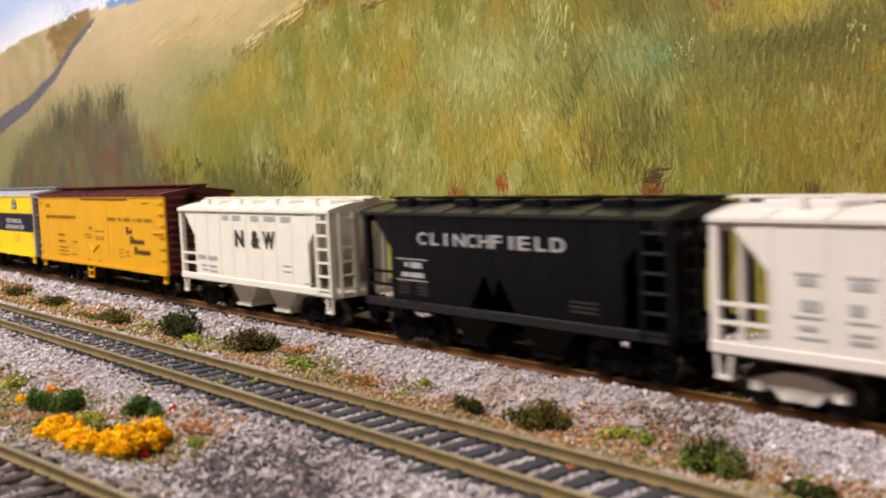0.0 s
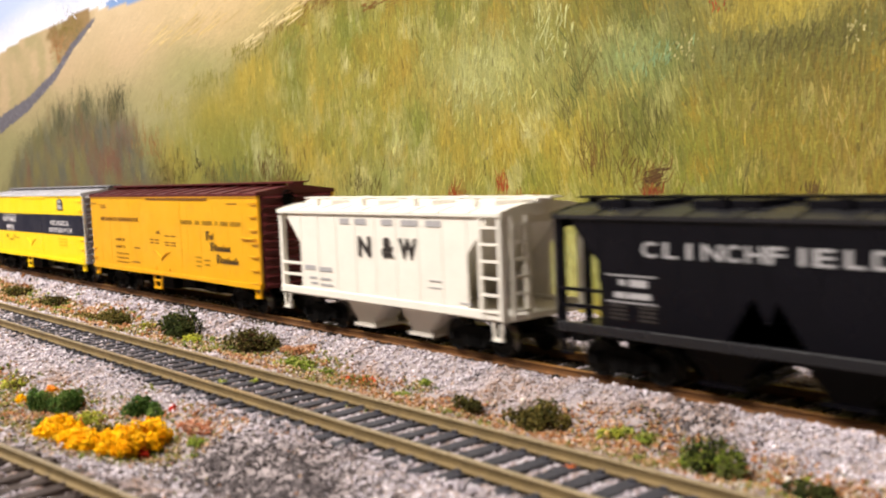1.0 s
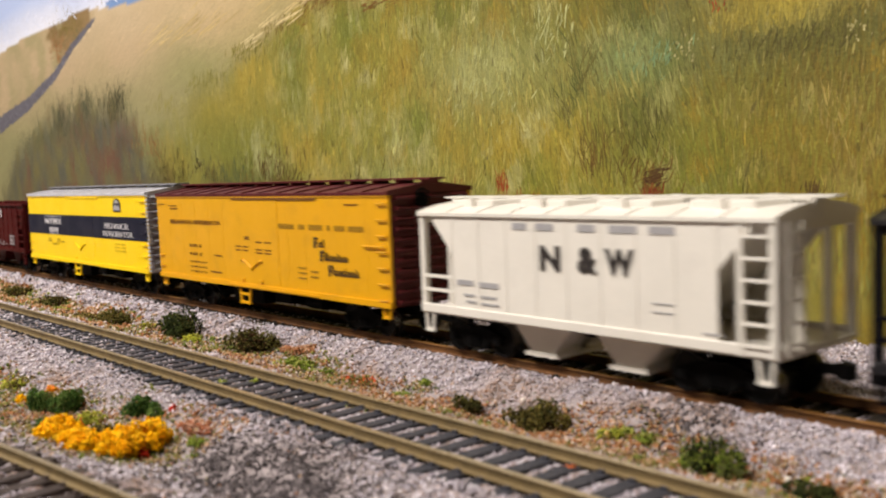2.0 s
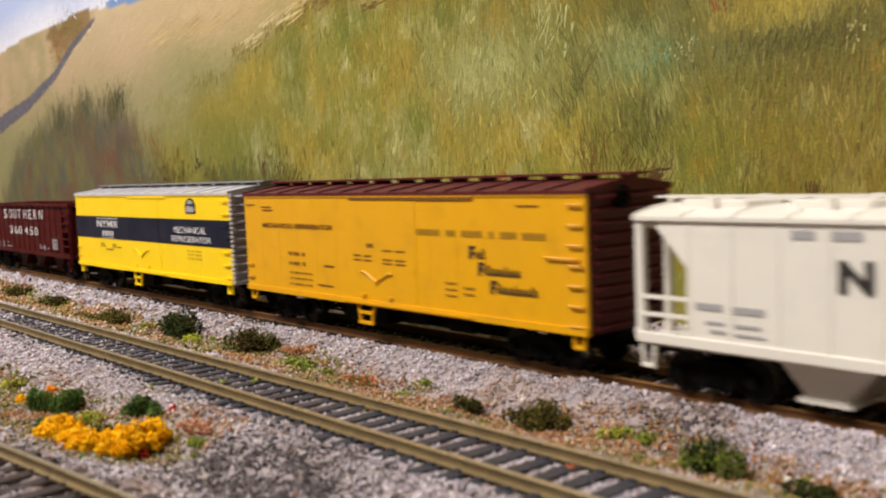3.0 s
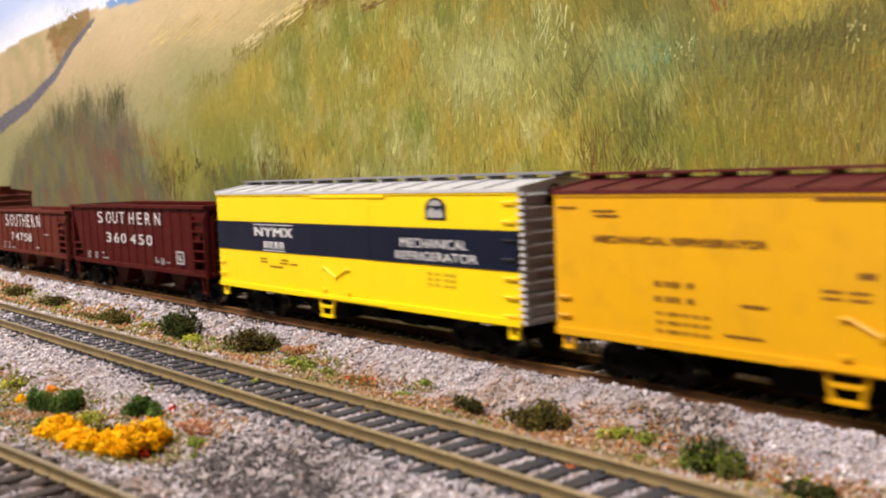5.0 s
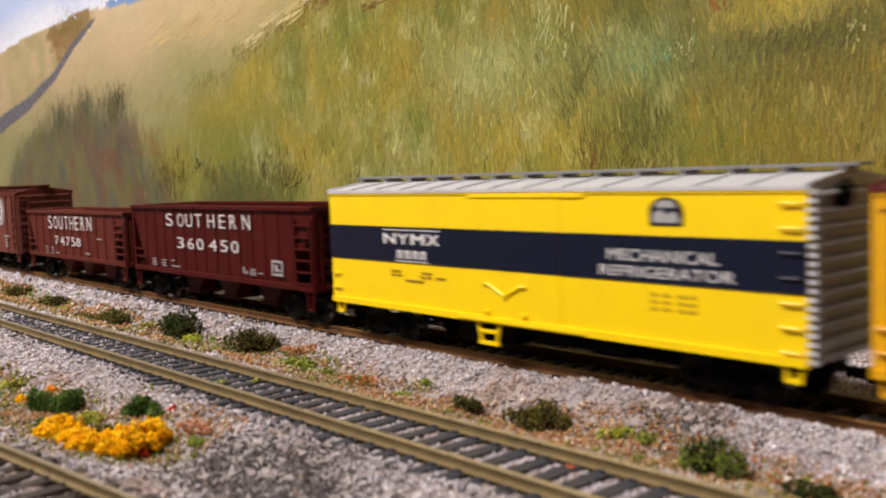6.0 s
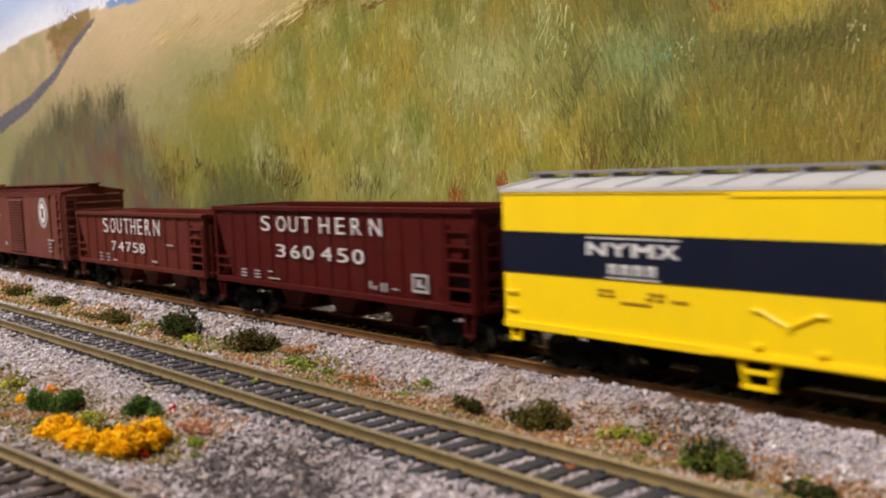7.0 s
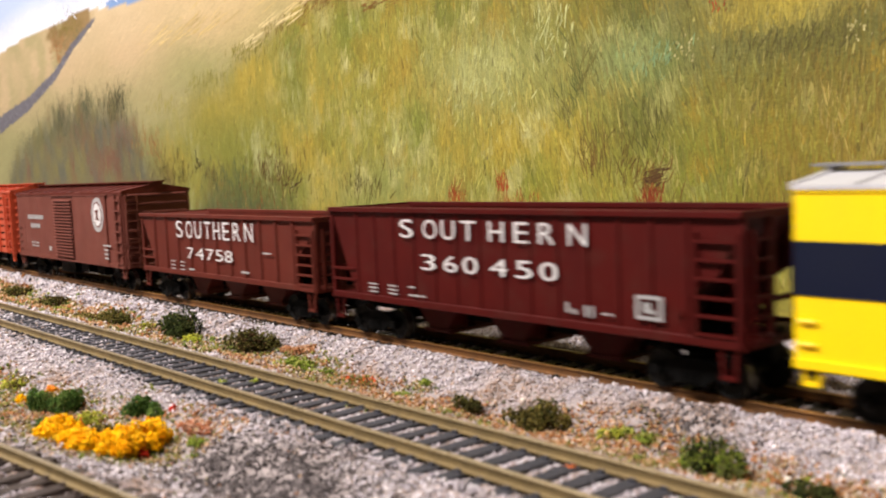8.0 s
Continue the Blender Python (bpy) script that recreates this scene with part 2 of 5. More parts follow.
def ceiling_fixture(x, y):
    root = tagged(new("ceiling_fixture"), "white enamel ceiling fixture with long tubes", "ceiling light", "room lights")
    root.matrix_world = pose(x, y, CEILING_Z)
    bm = prism(bmesh.new(), [(-0.10, -0.05), (0.10, -0.05), (0.16, -0.001), (-0.16, -0.001)], -0.62, 0.62, "x")
    part("housing", bm, M_FIXTURE, root, unit=1.0)
    return root


for fx, fy, fw in FIXTURES:
    ceiling_fixture(fx, fy)


# ---------------------------------------------------------------- painted backdrop
# Outlines of the painted landscape on the board, in millimetres: along the wall, height above the deck.
SKYLINE = [(-1600, 190), (-1149, 196), (-1020, 199), (-928, 205), (-851, 203), (-808, 207), (-764, 205), (-724, 199), (-671, 197), (-600, 194), (-442, 240), (-200, 300), (600, 330)]
ROAD = [(-1600, 60), (-1125, 119), (-1040, 128), (-945, 142), (-867, 161), (-817, 181), (-763, 196)]
GREEN_EDGE = [(-740, 88), (-698, 96), (-637, 107), (-590, 125), (-550, 130), (-512, 142), (-466, 153), (-442, 162), (-380, 190), (-250, 260)]
THICKET = [(-1040, 60), (-1020, 80), (-1000, 99), (-933, 118), (-868, 129), (-797, 134), (-725, 128), (-695, 113), (-685, 92), (-642, 66), (-620, 50)]
SHRUBS = [(-612, 50), (-600, 58), (-580, 74), (-534, 77), (-487, 68), (-465, 50)]


def along(line, x):
    a = np.array(line, float)
    return np.interp(x, a[:, 0], a[:, 1])


def painting(x, z, fine):
    """Colour of the landscape picture at board points (mm); fine is a random number per stroke."""
    n1, n2, n3 = (smooth_noise(x + 5000 + 0.25 * z, z * s2 + 300, s, sd) for s, s2, sd in ((46, 1.0, 11), (20, 0.8, 12), (9, 0.6, 13)))
    n4 = smooth_noise(x + 5000 + 0.2 * z, z * 0.22 + 300, 2.6, 14)
    mix = lambda a, b, t: a + (b - a) * np.clip(t, 0, 1)[:, None]
    olive, ochre, pale, brown, dark, teal = lin((142, 140, 64), (170, 152, 64), (172, 174, 116), (148, 122, 54), (98, 98, 48), (134, 154, 108))
    tan, tan2, cream, sky, white, slate, mount = lin((200, 178, 128), (176, 163, 110), (212, 192, 142), (176, 192, 228), (224, 226, 238), (110, 109, 108), (116, 146, 192))
    grey, moss, rust = lin((100, 101, 78), (122, 116, 68), (150, 66, 26))
    t = 0.5 * n1 + 0.35 * n2 + 0.15 * n3 + 0.22 * (fine - 0.5) + 0.30 * (n4 - 0.5)
    green = lin((122, 128, 54))[0]
    hill = mix(np.repeat(olive[None], len(x), 0), ochre, (t - 0.52) * 3.2)
    hill = mix(hill, green, 2.2 * (smooth_noise(x + 900, z + 700, 27, 17) - 0.45) + 0.5 * (n4 - 0.5))
    hill = mix(hill, pale, (0.42 - t) * 4 * (1 - np.clip((x + 300) / 200, 0, 0.7)))
    hill = mix(hill, ochre, np.exp(-((x + 560) / 60) ** 2 - ((z - 112) / 16) ** 2) * 0.6)
    hill = mix(hill, brown * 0.8, np.clip((x + 250) / 110, 0, 1) * (0.55 + 0.8 * (fine - 0.4) + 0.6 * (n2 - 0.5)))
    # weaker room light towards the upper right is put into the hill's colour
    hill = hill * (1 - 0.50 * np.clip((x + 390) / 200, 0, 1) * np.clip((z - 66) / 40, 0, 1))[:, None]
    blot = smooth_noise(x + 7000 - 0.6 * z, z * 1.5 + 900, 15, 51) * 0.65 + smooth_noise(x + 7000, z * 1.2 + 900, 6, 52) * 0.35
    near = np.clip((x + 520) / 120, 0, 1)
    hill = mix(hill, lin((186, 182, 124))[0], 3.4 * (blot - 0.60 + 0.12 * (fine - 0.5)) * near * np.clip((-120 - x) / 160, 0.35, 1))
    hill = mix(hill, lin((156, 132, 50))[0], 2.6 * (0.40 - blot + 0.15 * (fine - 0.5)) * near)
    hill = mix(hill, ochre, np.exp(-((x + 170) / 26) ** 2 - ((z - 112) / 7) ** 2) * 0.9)
    hill = mix(hill, dark, np.exp(-((x + 160) / 30) ** 2 - ((z - 100) / 7) ** 2) * 0.75)
    hill = mix(hill, teal, np.exp(-((x + 232) / 26) ** 2 - ((z - 100) / 13) ** 2) * 0.55)
    hill = mix(hill, pale, np.exp(-((x + 310) / 40) ** 2 - ((z - 104) / 18) ** 2) * 0.6)
    hill = mix(hill, dark, np.exp(-((x + 225) / 16) ** 2 - ((z - 74) / 12) ** 2) * 0.55)
    hill = mix(hill, brown, np.exp(-((z - 156 - (x + 380) * 0.02) / 8) ** 2 - ((x + 380) / 90) ** 2) * 0.6)
    hill = mix(hill, pale, np.exp(-((z - 54) / 14) ** 2) * np.exp(-((x + 390) / 60) ** 2) * 0.35)
    slope = mix(np.repeat(tan[None], len(x), 0), tan2, 0.25 + 1.3 * (n1 - 0.4) + (150 - z) / 80)
    slope = mix(slope, lin((158, 154, 98))[0], (158 - z) / 56 + 0.6 * np.exp(-((x + 600) / 60) ** 2 - ((z - 138) / 18) ** 2))
    slope = mix(slope, cream, (z - 162) / 40 * (0.6 + 0.8 * n2))
    above = z - along(SKYLINE, x)
    picture = slope
    road = np.abs(z - along(ROAD, x)) < np.interp(x, (-1060, -940, -760), (9, 6, 2))
    left = (z > along(ROAD, x)) & (x < -760)
    picture = np.where(left[:, None], mix(np.repeat(tan[None], len(x), 0), tan2, 1.4 * n2 - 0.2), picture)
    trees = left & (x > -890 + 40 * n3 - (z - 185) * 0.5) & (x < -770) & (n3 + 0.5 * fine > 0.42)
    picture = np.where(trees[:, None], mix(np.repeat(moss[None], len(x), 0), lin((168, 134, 84))[0], 1.6 * fine - 0.2), picture)
    picture = np.where((road & (x < -762))[:, None], slate * (0.8 + 0.4 * fine)[:, None], picture)
    sky_c = mix(np.repeat(white[None], len(x), 0), sky, (z - 212) / 30 + 0.5 * n1)
    sky_c = np.where(((x > -740) & (x < -600) & (above < 9 + 4 * n2))[:, None], mount[None], sky_c)
    picture = np.where((above > 0)[:, None], sky_c, picture)
    edge = along(GREEN_EDGE, x) - z + 10 * (n3 - 0.5)
    picture = mix(picture, hill, np.where(x > -740, (edge + 8) / np.interp(x, (-700, -560, -470), (46, 26, 9)), 0))
    picture = np.where((x > -250)[:, None], hill, picture)
    th = along(THICKET, x) - z + 22 * (n3 - 0.5) + 10 * (n2 - .5)
    stems = mix(mix(np.repeat(grey[None], len(x), 0), moss, 1.5 * n3 - 0.2), lin((120, 84, 62))[0], 2.2 * (n2 - 0.55) + (fine - 0.6))
    picture = mix(picture, stems, np.where((x > -1050) & (x < -610), (th + 8) / 24, 0) * 0.80)
    sh = along(SHRUBS, x) - z + 10 * (fine - 0.5)
    picture = mix(picture, mix(np.repeat(lin((84, 92, 56)), len(x), 0), rust, 2 * (fine - 0.75)), np.where((x > -615) & (x < -460), sh / 14, 0) * 0.42)
    for rx, rw in ((-332, 6), (-302, 4), (-222, 5)):
        picture = mix(picture, rust, np.exp(-((x - rx) / rw) ** 2 - ((z - 50) / 7) ** 2) * (0.1 + 0.6 * fine))
    pigment = np.stack([np.full(len(x), 0.88), np.full(len(x), 0.86), np.interp(x, (-700, -450, -150), (1.05, 0.85, 0.67))], 1)
    return np.where((above > 0)[:, None] & (x < -250)[:, None], picture * 1.05, picture * pigment)


def build_backdrop():
    bx, bz = np.concatenate([np.arange(-1600, -700, 5.0), np.arange(-700, 0, 1.6), np.arange(0, 609, 12.0)]), np.arange(-2, 361, 2.5)
    gx, gz = np.meshgrid(bx, bz, indexing="ij")
    ny = len(bz)
    co = np.stack([gx * MM, np.full(gx.shape, WALL_Y + 0.00003), gz * MM], -1).reshape(-1, 3)
    i = (np.arange(len(bx) - 1)[:, None] * ny + np.arange(ny - 1)[None, :]).ravel()
    board = slab("wall_backdrop", -1.60, 0.608, WALL_Y + 0.001, WALL_Y + 0.013, -0.16, 0.36, M_WALL, "board wall that carries the painted hillside", "backdrop")
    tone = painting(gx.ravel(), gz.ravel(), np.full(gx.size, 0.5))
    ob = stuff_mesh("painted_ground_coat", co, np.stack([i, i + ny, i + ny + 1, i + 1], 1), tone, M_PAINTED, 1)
    ob.parent = board
    tagged(ob, "oil painted hillside with ochre grass under a pale sky", kind="stuff")
    # brush strokes: short curved ridges of paint, five points along, two across
    r = np.random.default_rng(21)
    n = 100000
    depth = np.exp(r.uniform(np.log(0.10), np.log(1.15), n))
    x = 30 - depth * 1000
    z = 20 + r.random(n) * (np.interp(x, (-1100, -700, -340, -130), (225, 215, 165, 125)) - 20)
    fine = r.random(n)
    above = z - along(SKYLINE, x)
    grass = (along(GREEN_EDGE, x) - z > -4) & (x > -740) | (x > -330)
    thick = (along(THICKET, x) > z) & (x < -620)
    length = np.where(grass, r.uniform(4.0, 14.0, n) * r.uniform(0.6, 1.3, n), r.uniform(6, 20, n))
    width = np.where(grass, r.uniform(0.18, 0.80, n), r.uniform(0.8, 2.4, n))
    lean = np.where(grass, r.normal(0.03, 0.15, n), np.where(thick, r.normal(0, 0.12, n), r.normal(1.2, 0.16, n)))
    dab = grass & (r.random(n) < 0.33)
    length, width = np.where(dab, length * 0.55, length), np.where(dab, width * 1.6, width)
    lean = np.where(dab, r.normal(0.12, 0.28, n), lean)
    lean = np.where(above > 0, r.normal(1.5, 0.3, n), lean)
    lean = np.where(grass & (x > -300) & (x < -190), lean - 0.25, lean)
    bend = r.normal(0, 0.22, n)
    near_sky = (above > -14) & (above < 6) & (x < -560)
    z = np.where(near_sky, z - 24, z)
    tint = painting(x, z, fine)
    contrast = np.where(grass, np.interp(x, (-650, -330), (0.05, 0.14)), 0.035)
    tint = tint * np.exp(r.normal(0, 1, n) * contrast)[:, None]
    on_road = (np.abs(z - along(ROAD, x)) < 14) & (x < -745)
    length = np.where(on_road, 5.0, length)
    width = np.where(on_road, 1.0, width)
    paved = (np.abs(z - along(ROAD, x)) < 5) & (x < -760)
    lean = np.where(paved, r.normal(1.33, 0.05, n), lean)
    tint = np.where(paved[:, None], tint * r.uniform(0.7, 1.45, n)[:, None], tint)
    light = grass & (r.random(n) < np.interp(x, (-650, -330, -200), (0.015, 0.05, 0.025)))
    tint = np.where(light[:, None], tint * 0.5 + lin((196, 182, 104))[0] * 0.42, tint)
    deep = grass & (r.random(n) < np.interp(x, (-650, -330), (0.015, 0.05)) * (1 + 1.2 * np.exp(-((x + 225) / 25) ** 2)))
    tint = np.where(deep[:, None], tint * 0.5 + lin((84, 76, 34))[0] * 0.4, tint)
    # broad loaded dabs among the fine ones
    dab = grass & (r.random(n) < 0.14)
    width = np.where(dab, r.uniform(0.7, 1.7, n) * np.interp(x, (-400, -200), (1, 0.55)), width)
    length = np.where(dab, r.uniform(4, 10, n), length)
    tint = np.where(dab[:, None], tint * np.exp(r.normal(0.02, 1.0, n) * np.interp(x, (-650, -330), (0.05, 0.12)))[:, None], tint)
    # accents: clusters of blades, seed heads and light dashes
    CLUSTERS = [(-243, 66, 14, 9, 60, 11, 0.0, (108, 96, 44)), (-222, 76, 9, 9, 40, 9, -0.2, (90, 88, 40)), (-226, 58, 14, 7, 40, 9, 0.3, (106, 82, 36)), (-258, 96, 8, 12, 30, 10, -0.4, (88, 92, 48)),
                (-640, 62, 26, 14, 110, 12, 0.05, (82, 74, 36)), (-500, 60, 30, 10, 110, 9, 0.1, (96, 80, 42)), (-560, 60, 26, 12, 70, 12, 0.0, (88, 96, 66)), (-408, 56, 16, 8, 60, 9, 0.1, (92, 84, 40)),
                (-522, 146, 12, 2.5, 12, 18, 1.34, (214, 198, 156)), (-495, 153, 16, 2.5, 18, 20, 1.34, (214, 196, 152)), (-470, 159, 14, 2, 12, 20, 1.34, (206, 186, 140)), (-660, 163, 14, 5, 12, 26, 1.32, (208, 188, 142)), (-600, 164, 60, 8, 50, 24, 1.32, (198, 176, 124)),
                (-640, 114, 30, 6, 60, 9, 0.2, (146, 140, 76)), (-580, 126, 26, 5, 60, 8, 0.25, (138, 132, 68)), (-525, 139, 22, 4, 70, 7, 0.25, (132, 124, 62)), (-480, 149, 22, 3, 60, 6, 0.3, (130, 114, 58)), (-440, 156, 30, 3, 60, 5, 0.8, (124, 92, 46)), (-385, 150, 30, 2, 50, 6, 1.5, (120, 88, 44)),
                (-256, 100, 5, 5, 14, 14, 0.45, (114, 108, 56)), (-262, 84, 4, 6, 14, 13, -0.35, (114, 108, 56)), (-250, 66, 4, 8, 26, 12, -0.1, (112, 90, 44)), (-222, 59, 5, 2, 60, 4, 1.2, (88, 62, 36)), (-192, 119, 4, 2, 12, 3, 0.3, (150, 60, 30)), (-218, 103, 10, 5, 40, 5, 0.5, (126, 156, 116)), (-165, 101, 26, 3, 90, 6, 0.3, (92, 86, 40)),
                (-597, 74, 4, 4, 16, 6, 0.5, (74, 66, 36)), (-575, 64, 14, 5, 36, 8, 0.3, (98, 88, 48)), (-500, 70, 22, 6, 50, 7, 0.4, (104, 88, 50)), (-478, 60, 8, 4, 24, 6, 0.9, (82, 62, 36)), (-660, 84, 10, 8, 20, 9, -0.2, (140, 84, 52)), (-206, 106, 9, 4, 24, 1.5, 0.4, (200, 190, 140)), (-143, 104, 4, 4, 20, 1.5, 0.4, (190, 180, 130)),
                (-318, 104, 30, 16, 90, 5, 0.4, (184, 186, 132)), (-270, 116, 14, 10, 50, 6, 0.3, (190, 194, 140)), (-148, 76, 9, 12, 36, 7, 0.1, (166, 148, 84)), (-330, 60, 30, 8, 60, 8, 0.2, (186, 178, 100)),
                (-302, 57, 2.5, 4, 46, 5, 0.0, (146, 66, 32)), (-222, 51, 4, 3, 60, 5, 0.0, (128, 60, 32)), (-334, 53, 4, 4, 50, 5, 0.2, (146, 72, 36)), (-290, 50, 10, 3, 30, 4, 0.1, (150, 84, 44)), (-158, 52, 3, 3, 40, 5, 0.2, (98, 78, 40)), (-221, 62, 4, 1.5, 26, 5, 1.3, (92, 70, 40)),
                (-840, 112, 60, 14, 190, 17, 0.0, (96, 98, 76)), (-795, 124, 10, 9, 60, 16, 0.0, (88, 90, 70)), (-725, 120, 14, 9, 70, 15, 0.0, (84, 82, 62)), (-860, 112, 12, 12, 60, 18, 0.0, (90, 90, 70)), (-740, 118, 30, 12, 110, 13, 0.0, (84, 80, 56)), (-930, 100, 50, 10, 90, 13, 0.0, (104, 106, 78)), (-790, 95, 60, 20, 120, 16, 0.0, (106, 94, 72)), (-680, 88, 20, 10, 36, 11, 0.1, (140, 100, 58)),
                (-830, 195, 40, 8, 120, 9, 0.1, (132, 118, 62)), (-855, 180, 14, 12, 60, 9, 0.1, (156, 104, 62)), (-400, 160, 70, 4, 70, 8, 1.2, (120, 92, 46)), (-470, 138, 40, 10, 90, 8, 0.5, (140, 130, 66))]
    at = n
    for cx, cz, sx_, sz_, m, ln, an, rgb in CLUSTERS:
        i = np.arange(at - m, at)
        at -= m
        x[i], z[i] = r.normal(cx, sx_ * 0.6, m), r.normal(cz, sz_ * 0.6, m)
        length[i], lean[i], width[i] = ln * r.uniform(0.5, 1.3, m), r.normal(an, 0.05 if an > 1.1 else 0.28, m), r.uniform(0.2, 0.6, m) * (1 + (cx < -450) * 0.5)
        tint[i] = lin(rgb)[0] * np.array([0.88, 0.86, 0.76]) * r.uniform(0.75, 1.25, m)[:, None]
    top_coat = np.arange(n) >= at
    bend = np.where(top_coat & (lean > 1.1), bend * 0.2, bend)
    k = np.linspace(-0.5, 0.5, 5)
    ang = lean[:, None] + bend[:, None] * k[None, :]
    px = x[:, None] + np.cumsum(np.sin(ang), 1) * (length / 5)[:, None]
    pz = z[:, None] + np.cumsum(np.cos(ang), 1) * (length / 5)[:, None]
    w = width[:, None] * np.array([0.45, 1, 1, 0.8, 0.15])[None, :]
    nx_, nz_ = np.cos(ang) * w / 2, -np.sin(ang) * w / 2
    lift = r.uniform(0.006, 0.05, n)[:, None] * np.ones(5)
    lift = np.where(top_coat[:, None], lift + 0.05, lift)
    y1 = WALL_Y * 1000 - lift
    y2 = WALL_Y * 1000 - lift + r.uniform(-0.006, 0.006, n)[:, None]
    va = np.stack([px - nx_, y1, pz - nz_], -1)
    vb = np.stack([px + nx_, y2, pz + nz_], -1)
    v = np.stack([va, vb], 2).reshape(-1, 3) * MM
    f = np.array([[2 * j, 2 * j + 2, 2 * j + 3, 2 * j + 1] for j in range(4)])
    faces = (np.arange(n)[:, None, None] * 10 + f[None]).reshape(-1, 4)
    st = stuff_mesh("brush_strokes", v, faces, tint, M_PAINTED, 10)
    st.parent = board
    tagged(st, "raised brush strokes of olive, ochre and pale green oil paint", kind="stuff")


build_backdrop()


# ---------------------------------------------------------------- tracks
def rail_profile():
    return [(-1.0, 0), (1.0, 0), (1.0, 0.35), (0.3, 0.6), (0.3, 1.75), (0.58, 1.95), (0.58, 2.4), (0.46, 2.5), (-0.46, 2.5), (-0.58, 2.4), (-0.58, 1.95), (-0.3, 1.75), (-0.3, 0.6), (-1.0, 0.35)]


def tie_mesh(name, mat):
    bm = prism(bmesh.new(), [(-1.85, -1.8), (1.85, -1.8), (1.70, 0), (-1.70, 0)], -14.8, 14.8, "y")
    for y in (-GAUGE * 500, GAUGE * 500):
        for s in (-1, 1):
            box(bm, -0.7, 0.7, y + s * 1.55 - 0.4, y + s * 1.55 + 0.4, 0.0, 0.55)
    ob = part(name, bm, mat)
    return ob


def railroad_track(m, x0, x1, rail_mat, head_mat, tie_mat, label, group):
    root = tagged(new("railroad_track"), label, "track", group)
    root.matrix_world = m
    for y in (-GAUGE * 500, GAUGE * 500):
        bm = bmesh.new()
        prism(bm, [(p[0] + y, p[1]) for p in rail_profile()], x0 * 1000, x1 * 1000, "x")
        for f in bm.faces:
            if f.normal.z > 0.5 or min(v.co.z for v in f.verts) > 2.3:
                f.material_index = 1
        rail = part("rail", bm, rail_mat, root, more=(head_mat,))
        rail.location = (0, 0, -0.0025)
    first = tie_mesh("tie", tie_mat)
    n = int((x1 - x0) / TIE_STEP)
    r = random.Random(5)
    for i in range(n):
        t = first if i == 0 else new("tie", first.data)
        t.parent = root
        t.matrix_basis = pose(x0 + TIE_STEP * (i + 0.5) + r.uniform(-0.0003, 0.0003), r.uniform(-0.0005, 0.0005), -0.0025 - 0.00005, 0, 0, r.uniform(-1.5, 1.5))
    return root


MAIN_POSE = pose(0, MAIN_Y, RAIL_TOP)
MID_POSE = pose(MID_X, MID_Y, RAIL_TOP, 0, 0, math.degrees(math.atan(MID_SLOPE)))
FRONT_POSE = pose(FRONT_X, FRONT_Y, RAIL_TOP, 0, 0, math.degrees(math.atan(FRONT_SLOPE)))
railroad_track(MAIN_POSE, -1.50, 0.30, M_RUST, M_RUST_HEAD, M_TIE_DARK, "model track with rust brown rails on dark ties", "tracks of the layout")
railroad_track(MID_POSE, -1.0, 0.25, M_RAIL, M_RAIL_HEAD, M_TIE, "model track with tan painted rails on black ties", "tracks of the layout")
railroad_track(FRONT_POSE, -0.25, 0.20, M_RAIL, M_RAIL_HEAD, M_TIE_BROWN, "model track with tan painted rails curving off in front", "tracks of the layout")


# ---------------------------------------------------------------- ballast and scatter
def off_track(x, y):
    """True where loose grains may lie: not under rails and not upon ties."""
    ok = np.ones(len(x), bool)
    for m in (MAIN_POSE, MID_POSE, FRONT_POSE):
        inv = np.array(m.inverted())
        lx = inv[0, 0] * x + inv[0, 1] * y + inv[0, 3]
        ly = inv[1, 0] * x + inv[1, 1] * y + inv[1, 3]
        rail = np.abs(np.abs(ly) - GAUGE / 2) < 0.0016
        x0 = {id(MAIN_POSE): -1.50, id(MID_POSE): -1.0, id(FRONT_POSE): -0.25}[id(m)]
        ph = ((lx - x0) / TIE_STEP) % 1.0
        tie = (np.abs(ph - 0.5) < 0.30) & (np.abs(ly) < 0.0152)
        tie &= np.abs(ly) < (np.where(x < -0.22, 0.0142, 0.0120) if m is MAIN_POSE else 0.0126)
        ok &= ~rail & ~(tie & (rng.random(len(x)) > 0.03))
    return ok


def turf_amount(x, y):
    """1 on the planted strips between the ballast beds, 0 on ballast."""
    n = smooth_noise(x + 3, y + 3, 0.016, 31) * 0.6 + smooth_noise(x + 3, y + 3, 0.006, 32) * 0.4
    mid_strip = np.exp(-((y - 0.1485 - 0.003 * np.sin(x * 40)) / 0.0158) ** 2)
    front_patch = np.exp(-((y - 0.081 - 0.16 * np.clip(x + 0.235, -0.2, 0.3)) / 0.021) ** 2) * np.clip((-0.178 - x) / 0.03, 0, 1)
    return np.clip(np.maximum(mid_strip, front_patch) * 2.1 - 0.62 + (n - 0.5) * 1.3, 0, 1)


OCTA = np.array([[1, 0, 0], [-1, 0, 0], [0, 1, 0], [0, -1, 0], [0, 0, 1], [0, 0, -1]], float)
OCTA_F = np.array([[0, 2, 4], [2, 1, 4], [1, 3, 4], [3, 0, 4], [2, 0, 5], [1, 2, 5], [3, 1, 5], [0, 3, 5]])


